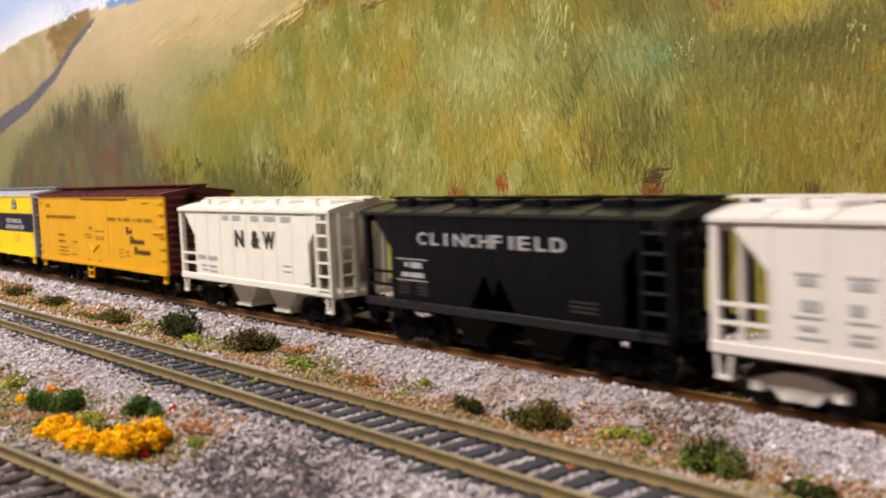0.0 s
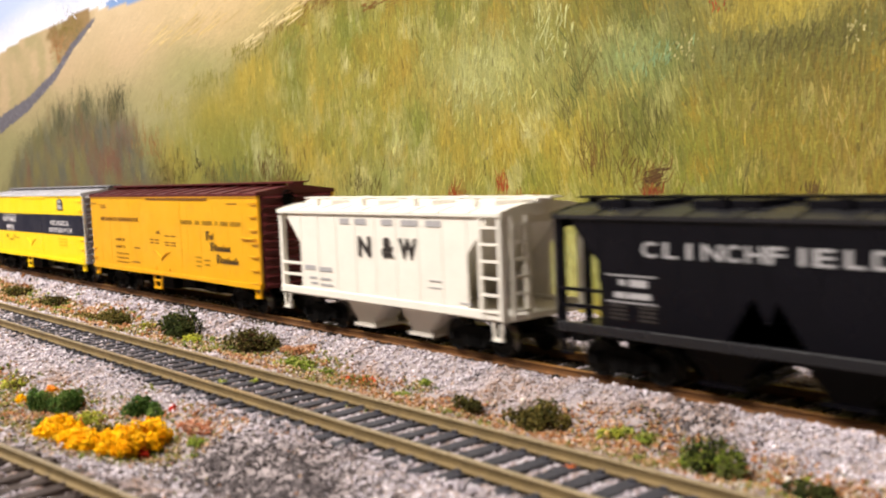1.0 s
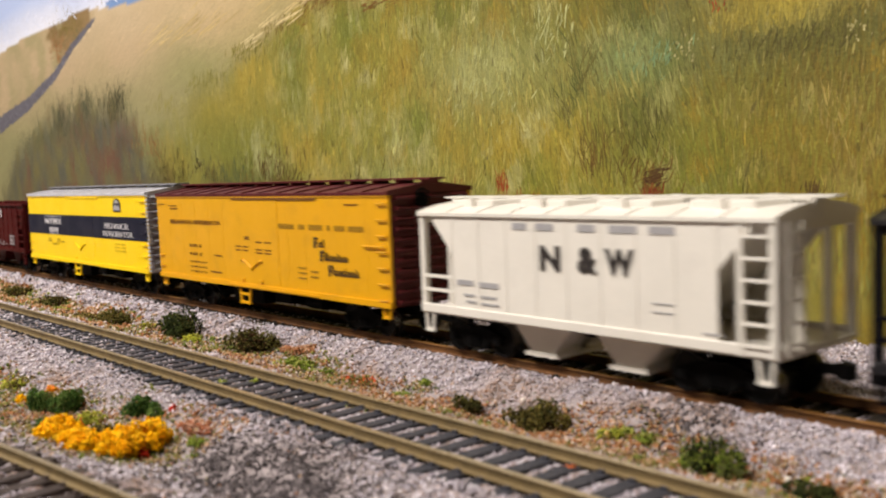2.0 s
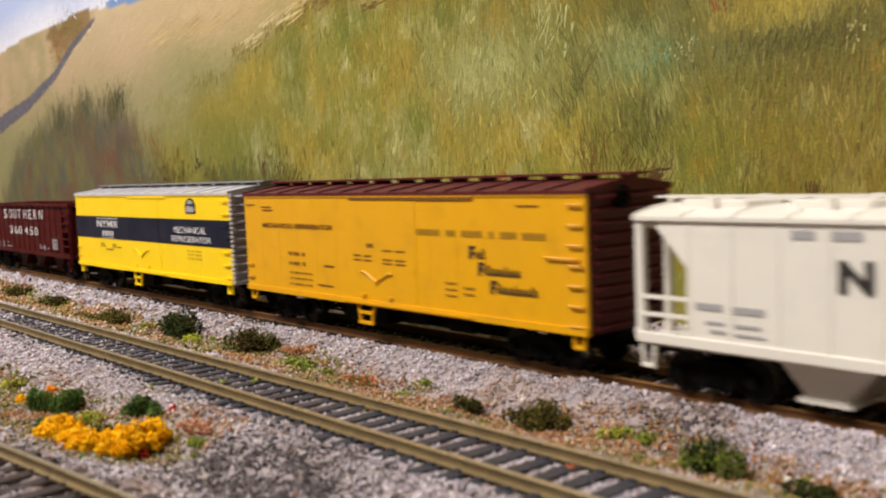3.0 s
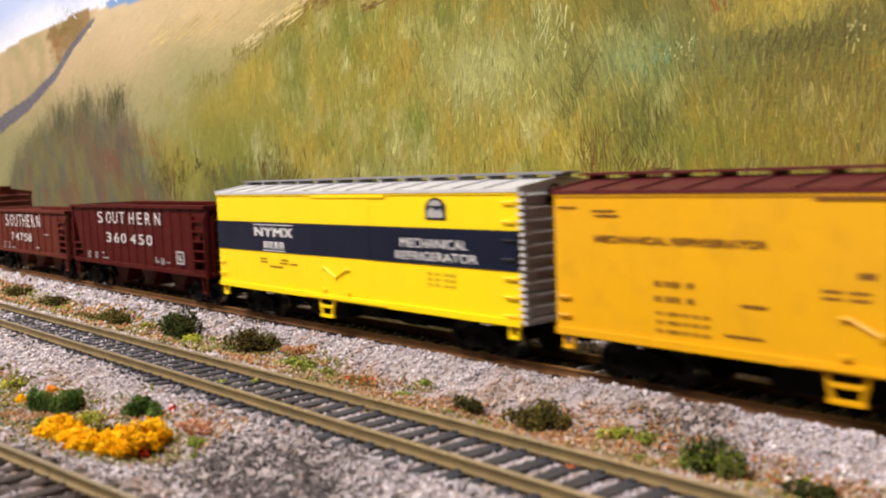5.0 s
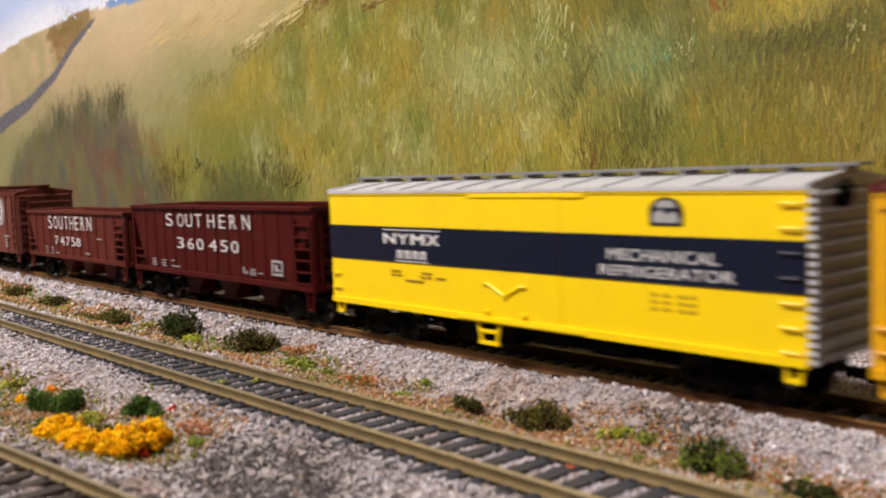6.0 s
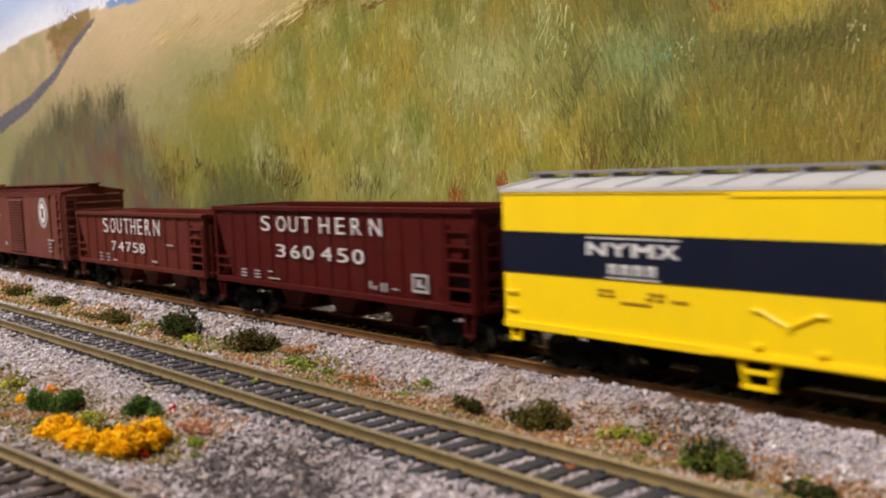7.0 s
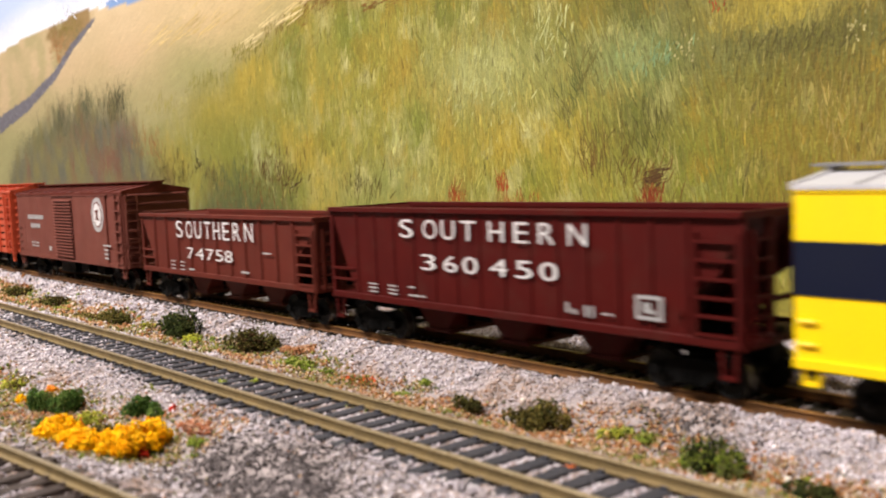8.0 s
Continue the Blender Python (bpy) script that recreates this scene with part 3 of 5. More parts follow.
def grains(x, y, z, size, r, flat=0.75):
    n = len(x)
    a = r.random(n) * math.tau
    v = OCTA[None] * (size[:, None, None] * r.uniform(0.6, 1.25, (n, 6, 1))) + r.normal(0, 0.22, (n, 6, 3)) * size[:, None, None]
    v[:, :, 2] *= flat
    c, s = np.cos(a)[:, None], np.sin(a)[:, None]
    v = np.stack([v[:, :, 0] * c - v[:, :, 1] * s, v[:, :, 0] * s + v[:, :, 1] * c, v[:, :, 2]], -1)
    v += np.stack([x, y, z], -1)[:, None, :]
    f = (np.arange(n)[:, None, None] * 6 + OCTA_F[None]).reshape(-1, 3)
    return v.reshape(-1, 3), f


def scatter(n, r, y0=0.045, y1=WALL_Y - 0.001):
    """Points on the ground, denser towards the near end."""
    x = 0.02 - (np.exp(r.uniform(np.log(0.07), np.log(1.05), n)) - 0.0)
    return x, r.uniform(y0, y1, n)


def build_ballast():
    r = np.random.default_rng(3)
    x, y = scatter(400000, r)
    keep = (r.random(len(x)) > turf_amount(x, y) * 0.9) & off_track(x, y)
    keep &= (y < 0.215) | (r.random(len(x)) < 0.6)
    x, y = x[keep], y[keep]
    far = np.clip(np.hypot(x, y) / 0.35, 0.75, 2.0)
    size = r.uniform(0.00030, 0.00072, len(x)) * far
    z = ground_z(x, y) + size * r.uniform(0.0, 0.9, len(x))
    dm = np.abs(y - mid_y(x))
    ends = (dm > 0.0112) & (dm < 0.0162) & (smooth_noise(x + 4, y + 4, 0.007, 33) > 0.36)
    z = np.where(ends, np.maximum(z, 0.0112 + size * r.uniform(-0.3, 0.9, len(x))), z)
    pal = lin((206, 197, 206), (186, 177, 186), (162, 154, 163), (226, 219, 225), (160, 140, 134), (186, 164, 154), (112, 104, 106), (70, 64, 66))
    pick = r.choice(8, len(x), p=[0.28, 0.27, 0.17, 0.11, 0.06, 0.06, 0.03, 0.02])
    tint = pal[pick]
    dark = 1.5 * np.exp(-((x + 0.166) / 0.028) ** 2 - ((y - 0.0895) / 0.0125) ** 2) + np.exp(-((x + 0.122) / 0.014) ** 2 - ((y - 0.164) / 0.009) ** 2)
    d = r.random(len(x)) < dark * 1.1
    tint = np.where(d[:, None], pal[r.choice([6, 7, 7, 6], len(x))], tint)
    # brown dust in patches, most of it beside the turf
    dust_and_dim = smooth_noise(x + 2, y + 2, 0.013, 61) * 0.6 + smooth_noise(x + 2, y + 2, 0.005, 62) * 0.4
    # more at the right end: brown turf, and dimmer light put into the tint
    dust_and_dim = np.clip(2.6 * (dust_and_dim - 0.64 + 0.30 * np.clip((x + 0.24) / 0.1, 0, 1) * (y > 0.135) * np.clip((0.176 - y) / 0.012, 0, 1) + 0.26 * np.exp(-((y - 0.148) / 0.017) ** 2) * (r.random(len(x)) < 0.7)), 0, 0.7) * ~d
    tint = tint + (lin((160, 128, 102))[0] - tint) * dust_and_dim[:, None]
    tint = tint * (0.80 + 0.40 * smooth_noise(x + 6, y + 6, 0.0024, 63))[:, None]
    tint = tint * r.uniform(0.85, 1.12, len(x))[:, None] * np.array([0.985, 0.98, 0.965])
    v, f = grains(x, y, z, size, r)
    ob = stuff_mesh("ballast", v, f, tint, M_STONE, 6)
    tagged(ob, "pinkish grey crushed stone ballast around the tracks", "ballast", kind="stuff")


def build_turf():
    r = np.random.default_rng(4)
    x, y = scatter(190000, r, 0.045, 0.175)
    amount = turf_amount(x, y)
    keep = (r.random(len(x)) < amount * 0.97 + 0.005) & off_track(x, y)
    x, y = x[keep], y[keep]
    far = np.clip(np.hypot(x, y) / 0.35, 0.75, 1.9)
    size = r.uniform(0.00026, 0.00070, len(x)) * far
    z = ground_z(x, y) + size * r.uniform(0.2, 1.6, len(x))
    pal = lin((170, 116, 76), (146, 98, 64), (188, 154, 122), (162, 136, 98), (122, 110, 60), (96, 108, 48), (128, 132, 66), (200, 184, 172), (100, 74, 54))
    n = smooth_noise(x + 9, y + 9, 0.020, 41) * 0.7 + smooth_noise(x + 9, y + 9, 0.007, 42) * 0.3
    rust = np.array([0.24, 0.18, 0.16, 0.14, 0.07, 0.02, 0.02, 0.12, 0.05])
    green = np.array([0.03, 0.03, 0.06, 0.20, 0.22, 0.18, 0.14, 0.08, 0.06])
    cut = r.random(len(x))
    sel = np.where(n + r.normal(0, 0.06, len(x)) > 0.52, np.searchsorted(np.cumsum(green), cut), np.searchsorted(np.cumsum(rust), cut))
    tint = pal[np.clip(sel, 0, 8)] * r.uniform(0.75, 1.2, len(x))[:, None]
    v, f = grains(x, y, z, size, r, 1.0)
    ob = stuff_mesh("ground_foam_scatter", v, f, tint, M_CRUMB, 6)
    tagged(ob, "rust, tan and green ground foam between the ballast beds", "scatter", kind="stuff")


build_ballast()
build_turf()


# ---------------------------------------------------------------- bushes of clump foam
def foam_bush(name, x, y, w, d, h, colours, n, grain, label, group, seed, ragged=0.35, category="bush", knob=0.0):
    """A bush of many crumbs of foam in an uneven heap with gaps."""
    r = np.random.default_rng(seed)
    w, d = w * 1.22, d * 1.22
    lobes = max(4, int(6 + w / 0.003))
    lx, ly = r.uniform(-0.36, 0.36, lobes) * w, r.uniform(-0.36, 0.36, lobes) * d
    lx, ly = lx - (lx.max() + lx.min()) / 2, ly - (ly.max() + ly.min()) / 2
    lr = r.uniform(0.20, 0.36, lobes) * min(w, d)
    if knob:
        lobes = int(1.6 * w * d / knob ** 2 / 3)
        a, q = r.random(lobes) * math.tau, np.sqrt(r.random(lobes)) * 0.42
        lx, ly, lr = np.cos(a) * q * w, np.sin(a) * q * d, knob * r.uniform(0.7, 1.3, lobes)
    lh = h * r.uniform(0.62, 1.0, lobes) * (1 - 0.32 * ((lx / w) ** 2 + (ly / d) ** 2) * 4)
    pick = r.integers(0, lobes, n)
    u = r.normal(size=(n, 3))
    u /= np.linalg.norm(u, axis=1)[:, None]
    rad = r.uniform(0.75, 1.0, n) + ragged * r.normal(0, 0.35, n) * (r.random(n) < 0.35)
    px = lx[pick] + u[:, 0] * lr[pick] * rad
    py = ly[pick] + u[:, 1] * lr[pick] * rad
    pz = lh[pick] * 0.5 * (1 + u[:, 2] * rad)
    if knob:
        base = r.random(lobes) ** 0.6 * np.maximum(h * (1 - 2.6 * ((lx / w) ** 2 + (ly / d) ** 2)), 0.2 * h) - knob * 0.5
        pz = np.maximum(base, knob * 0.5)[pick] + u[:, 2] * lr[pick] * rad
    size = r.uniform(0.6, 1.5, n) * grain
    pal = lin(*colours)
    lobe_tone = r.integers(0, len(colours), lobes)
    sel = np.where(r.random(n) < 0.55, lobe_tone[pick], r.integers(0, len(colours), n))
    tint = pal[sel] * r.uniform(0.7, 1.25, n)[:, None]
    gz = float(ground_z(np.array([x]), np.array([y]))[0])
    v, f = grains(px, py, np.maximum(pz, 0.0) - 0.0002, size, r, 1.0)
    ob = stuff_mesh(name, v, f, tint, M_CRUMB, 6)
    ob.location = (x, y, gz)
    return tagged(ob, label, category, group)


DARK = ((42, 50, 24), (54, 62, 30), (66, 72, 36), (34, 38, 20), (90, 92, 48))
BROWN_GREEN = ((58, 56, 26), (74, 70, 32), (46, 42, 22), (92, 84, 40), (70, 50, 30))
GRASSY = ((110, 124, 44), (132, 142, 58), (92, 106, 38), (150, 152, 78))
LIME = ((160, 160, 52), (178, 176, 70), (140, 146, 50))
DEEP = ((60, 86, 34), (76, 104, 44), (48, 68, 28), (100, 120, 58))
GOLD = ((242, 178, 4), (250, 190, 14), (232, 156, 2), (252, 202, 40))
REDS = ((200, 50, 30), (214, 76, 36), (170, 36, 24))
WITHERED = ((122, 112, 56), (104, 92, 44), (150, 130, 76), (84, 70, 38))
TRACKSIDE = "shrubs between the tracks"
# kind, place, width, depth, height, colours, crumbs, crumb size, label, group, raggedness
def plant(kind, x, y, w, d, h, colours, n, grain, label, group, ragged=0.35, knob=0.0):
    category = {"foam_bush": "bush", "foam_tuft": "tuft", "flower_clump": "flowers", "red_blossom": "flowers"}[kind]
    PLANTED.append(kind)
    return foam_bush(kind, x, y, w, d, h, colours, n, grain, label, group, len(PLANTED), ragged, category, knob)


PLANTED = []
OLIVE = BROWN_GREEN + ((104, 98, 50), (88, 90, 44))
plant("foam_bush", -0.3440, 0.1560, 0.0150, 0.010, 0.0128, DARK + ((78, 92, 48),), 2000, 0.00038, "round dark green foam bush beside the ballast", TRACKSIDE, 0.9)
plant("foam_tuft", -0.3300, 0.1535, 0.0072, 0.005, 0.0036, LIME, 420, 0.00036, "small lime green foam tuft on the turf", TRACKSIDE)
plant("foam_bush", -0.2880, 0.1560, 0.0180, 0.011, 0.0096, OLIVE, 2300, 0.00036, "ragged brown-green foam bush beside the ballast", TRACKSIDE, 1.5)
plant("foam_tuft", -0.2570, 0.1535, 0.0145, 0.008, 0.0036, GRASSY, 900, 0.00034, "flat grass green foam tuft on the turf", TRACKSIDE)
plant("foam_tuft", -0.2420, 0.1525, 0.0070, 0.006, 0.0028, GRASSY, 420, 0.00032, "flat grass green foam tuft on the turf", TRACKSIDE)
plant("foam_bush", -0.1530, 0.1560, 0.0125, 0.009, 0.0074, OLIVE + WITHERED[:2], 2300, 0.00029, "ragged olive foam bush beside the ballast", TRACKSIDE, 1.5)
plant("foam_tuft", -0.1740, 0.1525, 0.0065, 0.005, 0.0050, OLIVE, 700, 0.00030, "small withered green foam tuft on the turf", TRACKSIDE, 0.7)
plant("foam_bush", -0.1022, 0.1512, 0.0125, 0.009, 0.0070, DARK + GRASSY[:2], 2300, 0.00029, "dark green foam bush with bright tips", TRACKSIDE, 0.7)
plant("foam_bush", -0.0842, 0.1522, 0.0070, 0.006, 0.0048, DARK + BROWN_GREEN[:1], 1300, 0.00028, "low dark foam bush beside the rail", TRACKSIDE, 0.6)
plant("foam_bush", -0.4020, 0.1520, 0.0170, 0.009, 0.0080, OLIVE + WITHERED[:2], 1200, 0.00042, "straggly brown-green foam bush on the turf", TRACKSIDE, 1.0)
plant("foam_bush", -0.4300, 0.1500, 0.0110, 0.008, 0.0050, WITHERED, 700, 0.00042, "straw coloured foam bush on the turf", TRACKSIDE, 0.9)
plant("foam_bush", -0.4850, 0.1535, 0.0150, 0.009, 0.0062, OLIVE, 800, 0.00046, "low brown-green foam bush on the turf", TRACKSIDE, 0.8)
plant("foam_tuft", -0.4660, 0.1500, 0.0110, 0.007, 0.0036, GRASSY + LIME, 440, 0.00045, "flat grass green foam tuft on the turf", TRACKSIDE)
plant("foam_bush", -0.5500, 0.1550, 0.0240, 0.010, 0.0072, WITHERED + OLIVE, 1000, 0.00052, "withered olive foam bush on the turf", TRACKSIDE, 0.8)
plant("foam_tuft", -0.2000, 0.1600, 0.0026, 0.0024, 0.0020, GRASSY, 260, 0.00030, "tiny green foam tuft on rust turf", TRACKSIDE)
plant("foam_tuft", -0.2030, 0.1540, 0.0045, 0.004, 0.0024, GRASSY, 240, 0.00030, "tiny green foam tuft on rust turf", TRACKSIDE)
plant("foam_tuft", -0.1320, 0.1590, 0.0065, 0.005, 0.0030, GRASSY + LIME, 500, 0.00028, "flat yellow-green foam tuft on the turf", TRACKSIDE, 0.6)
plant("foam_tuft", -0.1235, 0.1590, 0.0050, 0.004, 0.0024, GRASSY + WITHERED, 360, 0.00028, "flat yellow-green foam tuft on the turf", TRACKSIDE, 0.6)
plant("foam_tuft", -0.3700, 0.1530, 0.0130, 0.007, 0.0034, LIME + WITHERED, 600, 0.00040, "flat lime and straw foam tuft on the turf", TRACKSIDE, 0.6)
plant("foam_tuft", -0.2220, 0.1550, 0.0150, 0.008, 0.0024, WITHERED + REDS[1:2], 700, 0.00032, "flat rust and straw foam tuft", TRACKSIDE, 0.6)
plant("foam_tuft", -0.2700, 0.1640, 0.0120, 0.007, 0.0030, ((170, 118, 84), (150, 102, 68), (190, 154, 124)), 600, 0.00036, "rust brown foam tuft against the ballast", TRACKSIDE, 0.7)
plant("foam_tuft", -0.0880, 0.1610, 0.0060, 0.004, 0.0012, WITHERED + GRASSY[:1], 600, 0.00028, "flat straw and green foam tuft", TRACKSIDE, 0.7)
BED = "flower bed plants"
plant("foam_bush", -0.2650, 0.0778, 0.0058, 0.005, 0.0066, DEEP, 1100, 0.00026, "small deep green foam bush in the flower bed", BED)
plant("foam_bush", -0.2560, 0.0828, 0.0082, 0.006, 0.0080, DEEP, 1700, 0.00026, "round deep green foam bush in the flower bed", BED)
plant("foam_bush", -0.2300, 0.0932, 0.0122, 0.006, 0.0062, DEEP, 2000, 0.00026, "wide deep green foam bush behind the flowers", BED)
plant("foam_tuft", -0.2415, 0.0835, 0.0090, 0.005, 0.0040, LIME + WITHERED[:1], 800, 0.00028, "lime green foam tuft among the flowers", BED)
HEAP = "golden yellow foam flowers in a dense knobbly heap"
plant("flower_clump", -0.2260, 0.0706, 0.0120, 0.0085, 0.0062, GOLD, 3600, 0.00030, HEAP, BED, 0.4, 0.0011)
plant("flower_clump", -0.2145, 0.0712, 0.0130, 0.0080, 0.0052, GOLD, 3000, 0.00030, HEAP, BED, 0.4, 0.0011)
plant("flower_clump", -0.2062, 0.0772, 0.0130, 0.0085, 0.0072, GOLD, 4200, 0.00030, HEAP, BED, 0.4, 0.0012)
plant("flower_clump", -0.2075, 0.0848, 0.0090, 0.0070, 0.0088, GOLD, 3000, 0.00030, HEAP, BED, 0.4, 0.0012)
plant("foam_tuft", -0.2225, 0.0800, 0.0060, 0.004, 0.0042, WITHERED + LIME[:1], 900, 0.00030, "withered olive foam tuft among the flowers", BED, 0.8)
plant("flower_clump", -0.2760, 0.0770, 0.0030, 0.003, 0.0026, GOLD, 260, 0.00028, "small clump of golden foam flowers", BED)
plant("flower_clump", -0.2810, 0.0868, 0.0040, 0.003, 0.0024, GOLD[2:3] + ((222, 130, 50),), 260, 0.00028, "small clump of orange foam flowers", BED)
plant("foam_tuft", -0.3090, 0.0840, 0.0150, 0.008, 0.0034, LIME + WITHERED, 900, 0.00034, "flat olive foam tuft beside the flower bed", BED, 0.6)
plant("foam_tuft", -0.2700, 0.0850, 0.0140, 0.008, 0.0022, WITHERED, 800, 0.00030, "flat straw foam tuft behind the bushes", BED, 0.6)
plant("foam_tuft", -0.1970, 0.0920, 0.0055, 0.004, 0.0024, GRASSY, 360, 0.00028, "flat grass green foam tuft on the ballast", BED, 0.6)
plant("foam_tuft", -0.2050, 0.0960, 0.0110, 0.006, 0.0018, ((176, 112, 82), (150, 96, 70), (186, 144, 120)), 500, 0.00030, "flat rust foam tuft on the ballast", BED, 0.7)
plant("red_blossom", -0.2245, 0.0985, 0.0016, 0.0016, 0.0022, REDS, 110, 0.00026, "single red foam blossom on ballast", BED)
plant("red_blossom", -0.2010, 0.0805, 0.0020, 0.0018, 0.0046, REDS, 110, 0.00026, "red foam blossom among the golden flowers", BED)
plant("red_blossom", -0.2270, 0.0760, 0.0020, 0.0018, 0.0072, REDS, 120, 0.00026, "red foam blossom among the golden flowers", BED)
plant("foam_tuft", -0.2470, 0.0735, 0.0034, 0.003, 0.0028, DEEP, 260, 0.00026, "tiny deep green foam tuft by the rail", BED)

plant("foam_tuft", -0.2364, 0.1182, 0.0022, 0.0020, 0.0018, GRASSY, 160, 0.00026, "green crumb of foam between the ties", TRACKSIDE)
plant("foam_tuft", -0.2294, 0.1241, 0.0022, 0.0020, 0.0018, GRASSY + LIME, 160, 0.00026, "green crumb of foam between the ties", TRACKSIDE)
plant("foam_tuft", -0.1172, 0.1276, 0.0018, 0.0016, 0.0018, ((204, 120, 60), (190, 98, 44)), 160, 0.00024, "orange crumb of foam between the ties", TRACKSIDE)


def pebble(x, y, size, mat, label, seed):
    bm = bmesh.new()
    bmesh.ops.create_icosphere(bm, subdivisions=1, radius=size)
    r = random.Random(seed)
    for v in bm.verts:
        v.co *= r.uniform(0.75, 1.15)
    ob = part("pebble", bm, mat)
    ob.location = (x, y, float(ground_z(np.array([x]), np.array([y]))[0]) + size * MM * 0.6)
    return tagged(ob, label, "stone", "loose pebbles")


M_PEBBLE = material("white_pebble", srgb(240, 232, 220), rough=0.7, vary=0.1)
M_PEBBLE_TAN = material("cream_pebble", srgb(226, 190, 120), rough=0.7, vary=0.15)
pebble(-0.0915, 0.1585, 0.75, M_PEBBLE, "white pebble on the turf", 1)
pebble(-0.1610, 0.1065, 0.65, M_PEBBLE, "white pebble on the ballast", 2)
pebble(-0.1835, 0.1125, 1.0, M_PEBBLE_TAN, "cream pebble on the ballast", 3)
pebble(-0.1690, 0.1130, 0.8, M_PEBBLE_TAN, "cream pebble on the ballast", 4)
pebble(-0.4160, 0.1520, 1.4, M_PEBBLE_TAN, "cream pebble beside the bush", 5)
pebble(-0.1330, 0.1570, 1.0, M_PEBBLE_TAN, "cream pebble on the turf", 6)
pebble(-0.1660, 0.1640, 0.8, M_PEBBLE, "white pebble on the turf", 7)


# ---------------------------------------------------------------- rolling stock (millimetres, rail top at z = 0, near side at -HW)
HW = 16.8
WHEEL_R = 4.7
WHEELSETS = []
TRAIN = []


def freight_car(x_mm, label, category):
    root = tagged(new("freight_car"), label, category, "cars of the train")
    root.matrix_world = pose(x_mm * MM, MAIN_Y, RAIL_TOP)
    TRAIN.append((root, x_mm * MM))
    return root


def truck(root, x, frame_mat):
    bm = bmesh.new()
    box(bm, -2.2, 2.2, -9.5, 9.5, 4.6, 7.4)
    for s in (-1, 1):
        y0, y1 = sorted((s * 10.2, s * 12.0))
        prism(bm, [(-10.6, 3.6), (-10.6, 6.2), (-7.0, 7.2), (-3.2, 8.3), (3.2, 8.3), (7.0, 7.2), (10.6, 6.2), (10.6, 3.6), (8.0, 3.6), (6.6, 5.0), (3.6, 2.2), (-3.6, 2.2), (-6.6, 5.0), (-8.0, 3.6)], y0, y1, "y")
        for bx in (-9.3, 9.3):
            y2, y3 = sorted((s * 11.8, s * 12.9))
            box(bm, bx - 1.2, bx + 1.2, y2, y3, 3.8, 6.0)
        for k in range(3):
            rod(bm, (-1.7 + 1.7 * k, s * 12.3, 2.9), (-1.7 + 1.7 * k, s * 12.3, 5.6), 0.62, 6)
        rod(bm, (0, s * 8, 6), (0, s * 11, 6), 1.6, 6)
    t = part("truck", bm, frame_mat, root, "cast truck with two wheelsets")
    t.location = (x * MM, 0, 0)
    for wx in (-9.3, 9.3):
        bm = bmesh.new()
        for s in (-1, 1):
            prof = [(1.2, 6.4), (3.6, 6.6), (5.35, 6.9), (5.3, 7.5), (4.75, 7.8), (WHEEL_R, 10.0), (4.1, 10.0), (3.9, 9.4), (1.6, 9.3), (1.2, 9.9), (0.6, 9.9)]
            lathe(bm, [(r, s * d) for r, d in prof], 20)
        lathe(bm, [(0.7, -11.2), (0.7, 11.2)], 8)
        for f in bm.faces:
            c = f.calc_center_median()
            if math.hypot(c.x, c.z) > 4.4 and 7.8 < abs(c.y) < 9.99:
                f.material_index = 1
        w = part("wheelset", bm, M_WHEEL, t, "black wheels with bright steel treads", more=(M_TREAD,))
        w.location = (wx * MM, 0, WHEEL_R * MM)
        WHEELSETS.append((w, wx * MM))


def coupler(root, x, s):
    bm = box(bmesh.new(), *sorted((x, x + s * 5.5)), -1.2, 1.2, 6.6, 8.6)
    prism(bm, [(x + s * 5.2, -2.0), (x + s * 8.6, -1.8), (x + s * 9.2, 0.4), (x + s * 7.6, 1.0), (x + s * 7.2, 2.2), (x + s * 5.2, 2.2)], 5.9, 9.3, "z")
    rod(bm, (x + s * 6.2, 1.0, 6.0), (x + s * 6.0, 1.6, 2.6), 0.35, 5)
    part("coupler", bm, M_CHASSIS, root)


def stirrup(root, x, z0, z1, mat, w=5.0, y=-HW + 0.6, rungs=1, taper=0.8):
    bm = bmesh.new()
    for s in (-1, 1):
        prism(bm, [(x + s * w / 2, z1), (x + s * (w / 2 - 0.8), z1), (x + s * (w / 2 - 0.8 - taper), z0), (x + s * (w / 2 - taper), z0)], y - 0.4, y + 0.4, "y")
    for k in range(rungs):
        z = z0 + (z1 - z0) * k * 0.5
        box(bm, x - w / 2 + taper * 0.6, x + w / 2 - taper * 0.6, y - 0.6, y + 0.5, z, z + 0.9)
    part("sill_step", bm, mat, root)


def ladder(root, x0, x1, z0, z1, n, mat, y=-HW - 0.7, stile=0.9, rung_mat=None):
    stiles = bmesh.new()
    for x in (x0, x1):
        box(stiles, x - stile / 2, x + stile / 2, y - 0.35, y + 0.7, z0, z1)
    rails = part("ladder", stiles, mat, root)
    rung = box(bmesh.new(), x0 + stile / 2, x1 - stile / 2, y - 0.55, y + 0.15, -0.34, 0.34)
    repeat(part("rung", rung, rung_mat or mat, rails), [(0, 0, z0 + (z1 - z0) * (k + 0.5) / n) for k in range(n)])


def end_ladder(root, x, y0, y1, z0, z1, n, mat):
    stiles = bmesh.new()
    for y in (y0, y1):
        box(stiles, x - 0.5, x + 0.5, y - 0.45, y + 0.45, z0, z1)
    rails = part("end_ladder", stiles, mat, root)
    rung = box(bmesh.new(), x - 0.4, x + 0.7, y0 + 0.45, y1 - 0.45, -0.34, 0.34)
    repeat(part("rung", rung, mat, rails), [(0, 0, z0 + (z1 - z0) * (k + 0.5) / n) for k in range(n)])


